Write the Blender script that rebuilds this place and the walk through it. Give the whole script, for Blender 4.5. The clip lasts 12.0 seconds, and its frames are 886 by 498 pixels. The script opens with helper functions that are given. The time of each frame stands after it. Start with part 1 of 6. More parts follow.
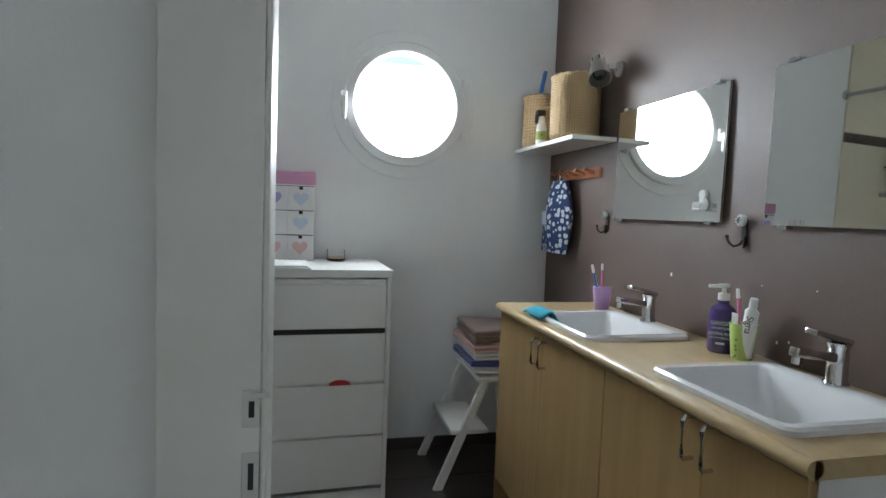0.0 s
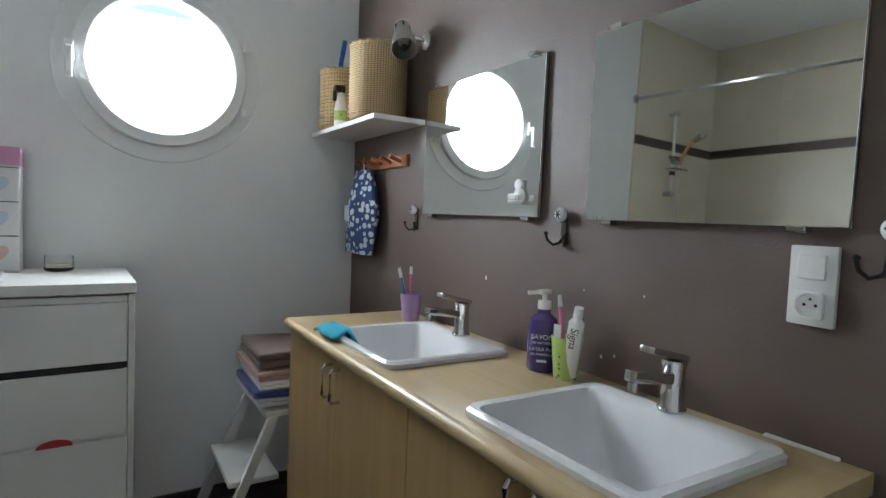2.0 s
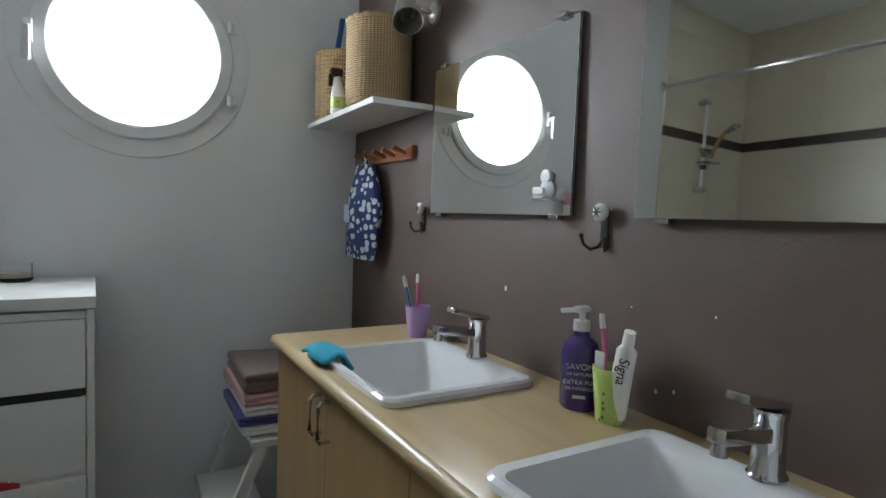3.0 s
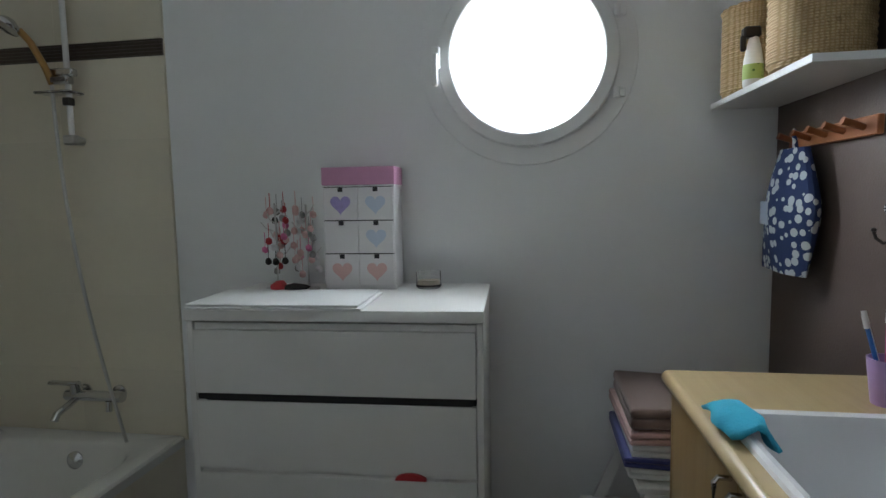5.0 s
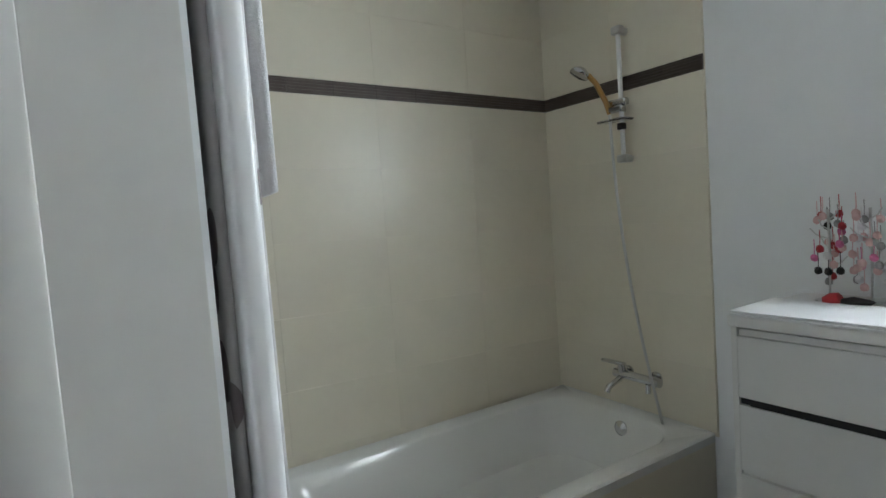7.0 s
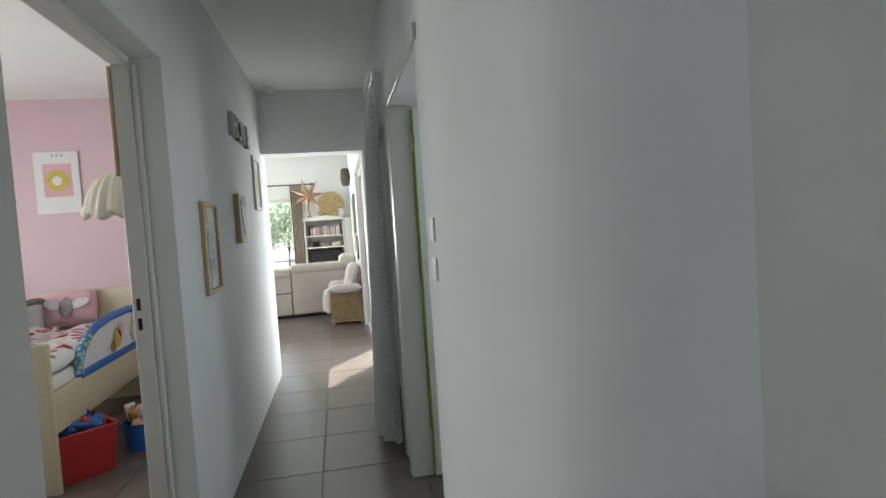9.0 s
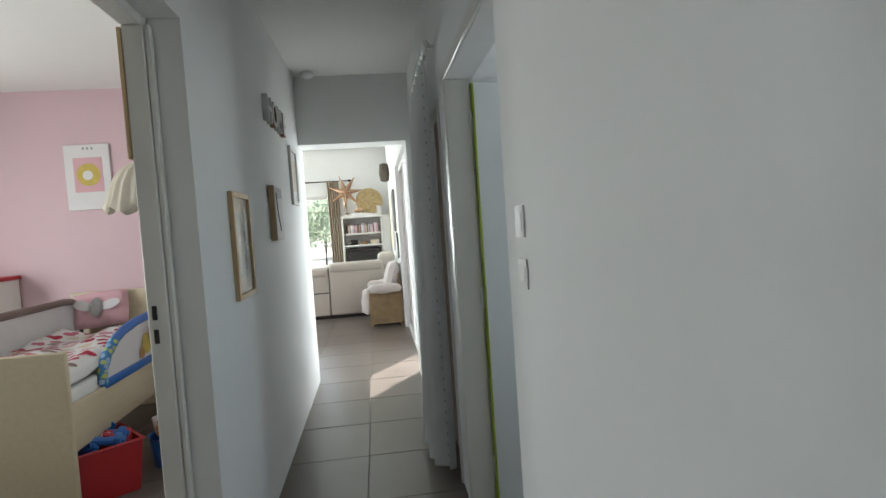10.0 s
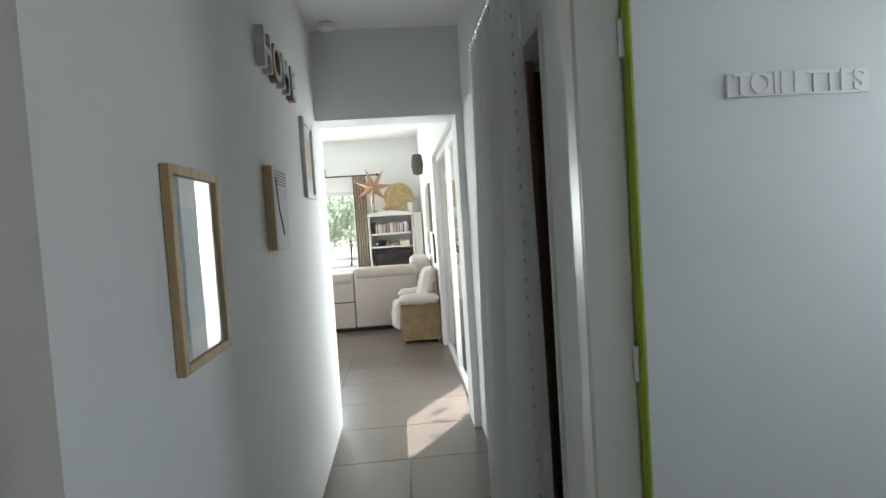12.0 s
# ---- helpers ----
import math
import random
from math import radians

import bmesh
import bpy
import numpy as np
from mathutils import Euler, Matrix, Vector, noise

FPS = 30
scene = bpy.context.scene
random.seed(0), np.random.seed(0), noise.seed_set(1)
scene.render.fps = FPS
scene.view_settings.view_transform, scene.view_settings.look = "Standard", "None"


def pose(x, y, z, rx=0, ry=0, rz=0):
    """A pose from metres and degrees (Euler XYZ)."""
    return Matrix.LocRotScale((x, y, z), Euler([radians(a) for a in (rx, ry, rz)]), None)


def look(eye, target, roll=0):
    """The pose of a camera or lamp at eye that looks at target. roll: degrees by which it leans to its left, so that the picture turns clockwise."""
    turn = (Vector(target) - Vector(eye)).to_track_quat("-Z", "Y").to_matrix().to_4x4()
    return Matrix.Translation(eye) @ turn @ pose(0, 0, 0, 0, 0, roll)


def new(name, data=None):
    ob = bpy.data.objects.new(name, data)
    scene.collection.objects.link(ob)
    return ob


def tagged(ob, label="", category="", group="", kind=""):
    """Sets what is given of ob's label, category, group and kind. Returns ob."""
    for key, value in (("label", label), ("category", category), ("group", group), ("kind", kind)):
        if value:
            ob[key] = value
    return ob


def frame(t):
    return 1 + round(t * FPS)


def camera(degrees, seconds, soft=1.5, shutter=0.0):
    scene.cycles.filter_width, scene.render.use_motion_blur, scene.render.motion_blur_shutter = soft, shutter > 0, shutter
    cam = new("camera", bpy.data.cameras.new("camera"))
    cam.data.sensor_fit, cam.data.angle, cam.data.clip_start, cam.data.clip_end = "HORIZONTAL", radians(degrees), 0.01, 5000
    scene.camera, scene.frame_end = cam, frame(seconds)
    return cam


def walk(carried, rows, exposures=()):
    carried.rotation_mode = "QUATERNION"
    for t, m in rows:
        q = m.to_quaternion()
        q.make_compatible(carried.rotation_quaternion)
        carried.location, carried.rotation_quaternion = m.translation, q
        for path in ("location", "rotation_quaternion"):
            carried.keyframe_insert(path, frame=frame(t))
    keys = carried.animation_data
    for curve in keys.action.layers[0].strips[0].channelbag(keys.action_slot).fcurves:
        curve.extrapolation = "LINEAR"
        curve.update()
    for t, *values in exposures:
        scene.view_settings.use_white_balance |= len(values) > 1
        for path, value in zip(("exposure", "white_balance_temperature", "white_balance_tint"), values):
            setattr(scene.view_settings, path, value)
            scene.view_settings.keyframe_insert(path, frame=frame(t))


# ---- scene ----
cam = camera(77.4, 12.0)
PATH = [
    (0, (-1.265, -2.822, 1.256), (-0.798, -0.882, 1.125), 2.1),
    (0.5, (-1.212, -2.75, 1.258), (-0.413, -0.919, 1.153), 2.6),
    (1, (-1.15, -2.66, 1.249), (-0.2, -0.9, 1.14), 2.5),
    (1.5, (-1.085, -2.571, 1.246), (-0.058, -0.859, 1.139), 2.4),
    (2, (-1.016, -2.472, 1.244), (0.034, -0.773, 1.133), 2.3),
    (2.5, (-0.941, -2.368, 1.243), (0.119, -0.676, 1.134), 2.2),
    (2.7, (-0.915, -2.323, 1.243), (0.139, -0.624, 1.132), 2.1),
    (4.3, (-0.726, -1.952, 1.278), (-0.462, 0.025, 1.125), 0.3),
    (4.5, (-0.735, -1.951, 1.292), (-0.681, 0.041, 1.121), -0.1),
    (5, (-0.803, -1.978, 1.312), (-1.11, -0.011, 1.128), -1.0),
    (5.5, (-0.857, -1.978, 1.308), (-1.533, -0.102, 1.134), -1.8),
    (6, (-0.879, -2.01, 1.353), (-2.028, -0.382, 1.169), -3.2),
    (6.5, (-0.865, -2.075, 1.372), (-2.351, -0.747, 1.211), -3.8),
    (7, (-0.84, -2.123, 1.374), (-2.534, -1.066, 1.241), -4.1),
    (7.5, (-0.805, -2.164, 1.371), (-2.605, -1.301, 1.248), -4.0),
    (7.7, (-0.81, -2.185, 1.37), (-2.641, -1.39, 1.252), -4.0),
    (9.3, (-1.241, -2.476, 1.396), (-3.216, -2.175, 1.299), -4.0),
    (9.5, (-1.328, -2.481, 1.394), (-3.306, -2.204, 1.297), -4.2),
    (10, (-1.569, -2.509, 1.38), (-3.552, -2.271, 1.285), -3.9),
    (10.5, (-1.84, -2.544, 1.392), (-3.828, -2.344, 1.297), -3.8),
    (11, (-2.133, -2.581, 1.396), (-4.121, -2.394, 1.3), -3.9),
    (11.5, (-2.442, -2.594, 1.397), (-4.433, -2.424, 1.306), -3.7),
    (12, (-2.747, -2.609, 1.407), (-4.739, -2.458, 1.312), -3.7),
]
EXPOSURES = [(0.0, 1.15), (1.5, 1.15), (2.0, 1.05), (2.7, 0.85), (4.3, 0.36), (5.0, 0.5), (5.5, 0.72), (6.0, 0.86), (6.5, 1.0), (7.0, 1.2), (7.5, 1.36), (9.3, 1.06), (11.0, 1.06), (12.0, 1.07)]
walk(cam, [(t, look(e, g, r)) for t, e, g, r in PATH], EXPOSURES)

# ---- world, sun and large lights ----
SUN_AZ, SUN_EL = radians(147), radians(61)      # direction towards the sun, from +x
world = bpy.data.worlds.new("sky")
scene.world = world
world.use_nodes = True
wn = world.node_tree
sky = wn.nodes.new("ShaderNodeTexSky")
sky.sky_type, sky.sun_disc = "NISHITA", False
sky.sun_elevation, sky.sun_rotation = SUN_EL, radians(90) - SUN_AZ
wn.links.new(sky.outputs[0], wn.nodes["Background"].inputs[0])
wn.nodes["Background"].inputs[1].default_value = 0.15

sun = new("sun", bpy.data.lights.new("sun", "SUN"))
sun.data.energy, sun.data.angle, sun.data.color = 5.0, radians(0.5), (1.0, 0.97, 0.92)
sun.matrix_world = look((-8, 4, 9), (-8 - math.cos(SUN_AZ) * 9 / math.tan(SUN_EL), 4 - math.sin(SUN_AZ) * 9 / math.tan(SUN_EL), 0))


def window_light(name, eye, target, w, h, watts, color=(0.86, 0.93, 1.0)):
    ob = new(name, bpy.data.lights.new(name, "AREA"))
    ob.data.shape, ob.data.size, ob.data.size_y, ob.data.energy, ob.data.color = "RECTANGLE", w, h, watts, color
    ob.matrix_world = look(eye, target)
    return ob


port = window_light("porthole_daylight", (-0.81, 0.05, 1.792), (-0.81, -3, 1.5), 0.64, 0.64, 19, (0.82, 0.92, 1.0))
port.data.shape = "ELLIPSE"
window_light("living_daylight", (-12.97, -4.62, 1.36), (-4.97, -4.3, 1.2), 0.95, 1.2, 85, (0.90, 1.0, 0.97))
# added fill lamp for the living room, at an opening out of view
window_light("living_fill", (-9.5, -7.0, 1.4), (-8.0, -2.2, 1.0), 2.4, 2.0, 22, (0.90, 1.0, 0.96))
window_light("terrace_daylight", (-7.33, -1.96, 1.12), (-7.33, -4.0, 1.0), 1.0, 1.9, 11, (0.90, 0.98, 1.0))
window_light("toilet_daylight", (-3.78, -0.56, 1.6), (-3.0, -3, 1.3), 0.4, 0.9, 3.3, (0.84, 0.95, 1.0))
# bedroom window is out of view; this lamp sits at its assumed opening
window_light("bedroom_daylight", (-4.6, -6.35, 1.5), (-4.6, -3, 1.2), 1.3, 1.2, 23, (0.96, 1.0, 0.97))


# ---- materials ----
def material(name, color, rough=0.5, metal=0.0, vary=0.06, scale=6.0, bump=0.0, bscale=60.0, coat=0.0, spread=0.0, ior=1.5, sheen=0.0):
    """Principled surface with colour variation at two scales and fine relief."""
    m = bpy.data.materials.new(name)
    m.use_nodes = True
    t = m.node_tree
    b = t.nodes["Principled BSDF"]
    b.inputs["Roughness"].default_value, b.inputs["Metallic"].default_value = rough, metal
    b.inputs["Coat Weight"].default_value, b.inputs["IOR"].default_value = coat, ior
    b.inputs["Sheen Weight"].default_value = sheen
    co = t.nodes.new("ShaderNodeTexCoord")
    n1, n2 = t.nodes.new("ShaderNodeTexNoise"), t.nodes.new("ShaderNodeTexNoise")
    n1.inputs["Scale"].default_value, n2.inputs["Scale"].default_value = scale, scale * 9
    n1.inputs["Detail"].default_value = n2.inputs["Detail"].default_value = 4
    mix = t.nodes.new("ShaderNodeMath")
    mix.operation = "MULTIPLY_ADD"
    mix.inputs[1].default_value = 0.35
    ramp = t.nodes.new("ShaderNodeMapRange")
    ramp.inputs[1].default_value, ramp.inputs[2].default_value = 0.4, 0.95
    ramp.inputs[3].default_value, ramp.inputs[4].default_value = 1 - vary, 1 + vary
    hsv = t.nodes.new("ShaderNodeHueSaturation")
    hsv.inputs["Color"].default_value = (*color, 1)
    for n in (n1, n2):
        t.links.new(co.outputs["Object"], n.inputs["Vector"])
    t.links.new(n2.outputs[0], mix.inputs[0])
    t.links.new(n1.outputs[0], mix.inputs[2])
    t.links.new(mix.outputs[0], ramp.inputs[0])
    last = ramp.outputs[0]
    if spread:
        info = t.nodes.new("ShaderNodeObjectInfo")
        r2 = t.nodes.new("ShaderNodeMapRange")
        r2.inputs[3].default_value, r2.inputs[4].default_value = 1 - spread, 1 + spread
        mu = t.nodes.new("ShaderNodeMath")
        mu.operation = "MULTIPLY"
        t.links.new(info.outputs["Random"], r2.inputs[0])
        t.links.new(last, mu.inputs[0])
        t.links.new(r2.outputs[0], mu.inputs[1])
        last = mu.outputs[0]
    t.links.new(last, hsv.inputs["Value"])
    t.links.new(hsv.outputs[0], b.inputs["Base Color"])
    rr = t.nodes.new("ShaderNodeMapRange")
    rr.inputs[1].default_value, rr.inputs[2].default_value = 0.3, 0.7
    rr.inputs[3].default_value, rr.inputs[4].default_value = max(0.02, rough * 0.96), min(1, rough * 1.04)
    t.links.new(n1.outputs[0], rr.inputs[0])
    t.links.new(rr.outputs[0], b.inputs["Roughness"])
    if bump:
        n3 = t.nodes.new("ShaderNodeTexNoise")
        n3.inputs["Scale"].default_value, n3.inputs["Detail"].default_value = bscale, 5
        bp = t.nodes.new("ShaderNodeBump")
        bp.inputs["Strength"].default_value, bp.inputs["Distance"].default_value = bump, 0.01
        t.links.new(co.outputs["Object"], n3.inputs["Vector"])
        t.links.new(n3.outputs[0], bp.inputs["Height"])
        t.links.new(bp.outputs[0], b.inputs["Normal"])
    return m


def grained(name, light, dark, rough=0.4, scale=(3, 3, 40), along="z", coat=0.0):
    """Wood with long grain along one axis."""
    m = material(name, light, rough, coat=coat)
    t = m.node_tree
    b = t.nodes["Principled BSDF"]
    co, mp = t.nodes.new("ShaderNodeTexCoord"), t.nodes.new("ShaderNodeMapping")
    s = {"x": (1.2, 22, 22), "y": (22, 1.2, 22), "z": (22, 22, 1.2)}[along]
    mp.inputs["Scale"].default_value = s
    n = t.nodes.new("ShaderNodeTexNoise")
    n.inputs["Scale"].default_value, n.inputs["Detail"].default_value, n.inputs["Distortion"].default_value = 1.6, 6, 0.6
    ramp = t.nodes.new("ShaderNodeValToRGB")
    ramp.color_ramp.elements[0].position, ramp.color_ramp.elements[1].position = 0.32, 0.68
    ramp.color_ramp.elements[0].color, ramp.color_ramp.elements[1].color = (*dark, 1), (*light, 1)
    t.links.new(co.outputs["Object"], mp.inputs["Vector"])
    t.links.new(mp.outputs[0], n.inputs["Vector"])
    t.links.new(n.outputs[0], ramp.inputs[0])
    t.links.new(ramp.outputs[0], b.inputs["Base Color"])
    return m


def spotted(name, base, spots, scale, size=0.35, rough=0.85, extra=None):
    """Printed cloth: rounded patches of other colours on a ground colour."""
    m = material(name, base, rough, bump=0.15, bscale=250)
    t = m.node_tree
    b = t.nodes["Principled BSDF"]
    co, v = t.nodes.new("ShaderNodeTexCoord"), t.nodes.new("ShaderNodeTexVoronoi")
    v.inputs["Scale"].default_value, v.inputs["Randomness"].default_value = scale, 0.75
    cut = t.nodes.new("ShaderNodeMath")
    cut.operation, cut.inputs[1].default_value = "LESS_THAN", size
    mix = t.nodes.new("ShaderNodeMix")
    mix.data_type = "RGBA"
    mix.inputs["A"].default_value, mix.inputs["B"].default_value = (*base, 1), (*spots, 1)
    t.links.new(co.outputs["Object"], v.inputs["Vector"])
    t.links.new(v.outputs["Distance"], cut.inputs[0])
    t.links.new(cut.outputs[0], mix.inputs["Factor"])
    if extra:
        sep, ramp = t.nodes.new("ShaderNodeSeparateColor"), t.nodes.new("ShaderNodeValToRGB")
        ramp.color_ramp.interpolation = "CONSTANT"
        ramp.color_ramp.elements[0].color, ramp.color_ramp.elements[1].color = (*spots, 1), (*extra, 1)
        ramp.color_ramp.elements[1].position = 0.5
        t.links.new(v.outputs["Color"], sep.inputs[0])
        t.links.new(sep.outputs[0], ramp.inputs[0])
        t.links.new(ramp.outputs[0], mix.inputs["B"])
    t.links.new(mix.outputs["Result"], b.inputs["Base Color"])
    return m


def woven(name, light, dark, rows=90.0, rough=0.8):
    """Basketwork: crossing strands in colour and relief."""
    m = material(name, light, rough)
    t = m.node_tree
    b = t.nodes["Principled BSDF"]
    co = t.nodes.new("ShaderNodeTexCoord")
    w1, w2 = t.nodes.new("ShaderNodeTexWave"), t.nodes.new("ShaderNodeTexWave")
    w1.bands_direction, w2.bands_direction = "Z", "X"
    w1.inputs["Scale"].default_value, w2.inputs["Scale"].default_value = rows / 6.3, rows / 9
    w1.inputs["Distortion"].default_value = w2.inputs["Distortion"].default_value = 1.2
    mul = t.nodes.new("ShaderNodeMath")
    mul.operation = "MULTIPLY"
    ramp = t.nodes.new("ShaderNodeValToRGB")
    ramp.color_ramp.elements[0].color, ramp.color_ramp.elements[1].color = (*dark, 1), (*light, 1)
    ramp.color_ramp.elements[1].position = 0.55
    bp = t.nodes.new("ShaderNodeBump")
    bp.inputs["Strength"].default_value, bp.inputs["Distance"].default_value = 0.7, 0.006
    for w in (w1, w2):
        t.links.new(co.outputs["Object"], w.inputs["Vector"])
    t.links.new(w1.outputs["Fac"], mul.inputs[0])
    t.links.new(w2.outputs["Fac"], mul.inputs[1])
    t.links.new(mul.outputs[0], ramp.inputs[0])
    t.links.new(mul.outputs[0], bp.inputs["Height"])
    t.links.new(ramp.outputs[0], b.inputs["Base Color"])
    t.links.new(bp.outputs[0], b.inputs["Normal"])
    return m


def glass(name, color=(1, 1, 1), rough=0.0, thin=True):
    m = bpy.data.materials.new(name)
    m.use_nodes = True
    t = m.node_tree
    b = t.nodes["Principled BSDF"]
    b.inputs["Base Color"].default_value = (*color, 1)
    b.inputs["Roughness"].default_value, b.inputs["Transmission Weight"].default_value = rough, 1.0
    b.inputs["IOR"].default_value = 1.45
    return m


WHITE = material("white_wall_paint", (0.80, 0.805, 0.80), 0.85, vary=0.025, scale=1.5, bump=0.035, bscale=170)
CEIL = material("white_ceiling_paint", (0.83, 0.83, 0.81), 0.8, vary=0.02, scale=1.2, bump=0.05, bscale=200)
BROWN = material("brown_wall_paint", (0.122, 0.087, 0.074), 0.5, vary=0.07, scale=2.5, bump=0.12, bscale=150)
PINK = material("pink_wall_paint", (0.63, 0.45, 0.485), 0.6, vary=0.03, scale=1.5, bump=0.08, bscale=160)
BEIGE_TILE = material("cream_wall_tile", (0.70, 0.645, 0.52), 0.34, vary=0.03, scale=3, spread=0.015)
GROUT = material("cream_tile_grout", (0.69, 0.635, 0.51), 0.6, vary=0.03, scale=20)
BAND = material("brown_ribbed_tile", (0.085, 0.062, 0.05), 0.35, vary=0.18, scale=30, spread=0.12)
FLOORTILE = material("taupe_floor_tile", (0.150, 0.126, 0.110), 0.29, vary=0.05, scale=2.5, spread=0.03)
FLOORGROUT = material("grey_floor_grout", (0.24, 0.21, 0.19), 0.85, vary=0.1, scale=30)
DARKTILE = material("dark_brown_floor_tile", (0.050, 0.038, 0.034), 0.35, vary=0.15, scale=6, spread=0.06)
DARKGROUT = material("dark_floor_grout", (0.035, 0.03, 0.028), 0.9)
LACQUER = material("white_lacquer", (0.72, 0.71, 0.68), 0.32, vary=0.02, scale=3)
PVC = material("white_plastic", (0.80, 0.80, 0.79), 0.3, vary=0.015, scale=5)
CERAMIC = material("white_ceramic", (0.72, 0.72, 0.73), 0.10, vary=0.01, scale=3, coat=0.4)
ACRYLIC = material("white_acrylic", (0.74, 0.73, 0.69), 0.18, vary=0.015, scale=3)
CHROME = material("chrome", (0.62, 0.62, 0.63), 0.12, 1.0, vary=0.03)
STEEL = material("brushed_steel", (0.58, 0.57, 0.55), 0.32, 1.0, vary=0.05)
IRON = material("dark_iron", (0.035, 0.03, 0.028), 0.45, 0.6)
MIRROR = material("silvered_mirror", (0.86, 0.88, 0.87), 0.015, 1.0, vary=0.004)
BIRCH_FRONT = grained("birch_veneer_front", (0.36, 0.235, 0.098), (0.31, 0.195, 0.076), 0.42, along="z")
BIRCH_TOP = grained("birch_worktop", (0.46, 0.345, 0.185), (0.41, 0.295, 0.15), 0.30, along="y", coat=0.15)
PINE = grained("pine_wood", (0.62, 0.46, 0.27), (0.50, 0.34, 0.18), 0.5, along="z")
BEDWOOD = grained("pale_birch_plywood", (0.60, 0.52, 0.37), (0.565, 0.48, 0.33), 0.5, along="x")
WALNUT = grained("brown_wood", (0.30, 0.18, 0.11), (0.21, 0.12, 0.07), 0.5, along="z")
COPPERWOOD = grained("orange_wood", (0.40, 0.15, 0.06), (0.30, 0.10, 0.04), 0.4, along="y")
# near-black for gaps, slots, notches and joint lines, in place of their shade
BLACK = material("gap_shade_black", (0.012, 0.011, 0.012), 0.7)
SCREEN = material("dark_screen", (0.01, 0.01, 0.012), 0.12)
BASKET = woven("seagrass_weave", (0.55, 0.40, 0.22), (0.40, 0.27, 0.13), 300)
WICKER = material("rattan_cane", (0.36, 0.265, 0.145), 0.55, vary=0.25, scale=14, bump=0.2, bscale=90)
STRAW = material("plaited_straw", (0.44, 0.33, 0.17), 0.8, vary=0.3, scale=22, bump=0.5, bscale=60)
CLOTH_WHITE = material("white_cotton", (0.76, 0.76, 0.75), 0.95, vary=0.04, scale=8, bump=0.35, bscale=320, sheen=0.2)
CLOTH_PALE = material("pale_blush_cotton", (0.62, 0.57, 0.55), 0.95, vary=0.06, scale=6, bump=0.3, bscale=120)
CLOTH_BROWN = material("brown_towelling", (0.20, 0.135, 0.115), 0.95, vary=0.12, scale=20, bump=0.6, bscale=260, sheen=0.3)
CLOTH_PINK = material("pink_towelling", (0.58, 0.36, 0.33), 0.95, vary=0.06, scale=12, bump=0.6, bscale=260, sheen=0.3)
CLOTH_NAVY = material("navy_towelling", (0.05, 0.06, 0.22), 0.95, vary=0.08, scale=12, bump=0.6, bscale=260, sheen=0.3)
CLOTH_TEAL = material("turquoise_cloth", (0.02, 0.33, 0.47), 0.9, vary=0.08, scale=25, bump=0.5, bscale=220)
SHEER = material("white_curtain_cotton", (0.84, 0.85, 0.85), 0.9, vary=0.03, scale=6, bump=0.25, bscale=300)
CLOTH_TAUPE = material("taupe_curtain", (0.36, 0.30, 0.24), 0.9, vary=0.05, bump=0.2, bscale=200)
CLOTH_CREAM = material("cream_cotton", (0.66, 0.58, 0.46), 0.9, vary=0.05, bump=0.3, bscale=200)
CLOTH_ROSE = material("rose_cotton", (0.66, 0.40, 0.44), 0.9, vary=0.05, bump=0.2, bscale=200)
LEATHER = material("ivory_leather", (0.52, 0.475, 0.42), 0.42, vary=0.04, scale=5, bump=0.15, bscale=120)
BLUEBAG = spotted("blue_bag_with_pale_blossoms", (0.020, 0.042, 0.14), (0.55, 0.60, 0.62), 34, 0.42)
SWITCHWHITE = material("matt_white_switch_plastic", (0.78, 0.78, 0.77), 0.55, vary=0.015, scale=5)
STRIPES = spotted("grey_and_white_print", (0.60, 0.58, 0.57), (0.26, 0.22, 0.22), 11, 0.33)
GREENCUP = spotted("green_printed_plastic", (0.42, 0.55, 0.16), (0.10, 0.20, 0.04), 60, 0.22, rough=0.4)
LILAC = material("lilac_plastic", (0.42, 0.28, 0.55), 0.35)
PURPLE = material("purple_plastic", (0.055, 0.030, 0.16), 0.2, coat=0.3)
ROSE = material("rose_plastic", (0.62, 0.14, 0.30), 0.35)
PINKCARD = material("pink_printed_card", (0.56, 0.27, 0.42), 0.6, vary=0.06)
WHITECARD = material("white_card", (0.70, 0.68, 0.68), 0.65, vary=0.03)
PALEBLUE = material("pale_blue_print", (0.50, 0.56, 0.66), 0.65)
HEARTLILAC = material("lilac_print", (0.34, 0.28, 0.55), 0.65, vary=0.15, scale=60)
HEARTPINK = material("soft_pink_print", (0.66, 0.42, 0.40), 0.65)
HEARTRED = material("red_cotton_print", (0.40, 0.03, 0.06), 0.9, vary=0.1, scale=30)
HEARTROSE = material("rose_cotton_print", (0.52, 0.16, 0.22), 0.9, vary=0.1, scale=30)
HEARTTAUPE = material("taupe_cotton_print", (0.30, 0.20, 0.19), 0.9, vary=0.1, scale=30)
HEARTCHECK = spotted("pink_checked_print", (0.62, 0.30, 0.36), (0.38, 0.05, 0.10), 90, 0.4)
PATCH = spotted("blue_and_lime_checks", (0.06, 0.20, 0.42), (0.45, 0.50, 0.14), 30, 0.45, extra=(0.30, 0.45, 0.62))
CLOTH_SHADE = material("cream_lampshade_cloth", (0.66, 0.60, 0.50), 0.9, vary=0.05, bump=0.2, bscale=200)
STITCH = material("pale_grey_thread", (0.50, 0.50, 0.50), 0.9)
RED = material("red_plastic", (0.42, 0.022, 0.028), 0.4)
BLUE = material("blue_plastic", (0.02, 0.13, 0.42), 0.4)
ORANGE = material("amber_plastic", (0.40, 0.22, 0.06), 0.3)
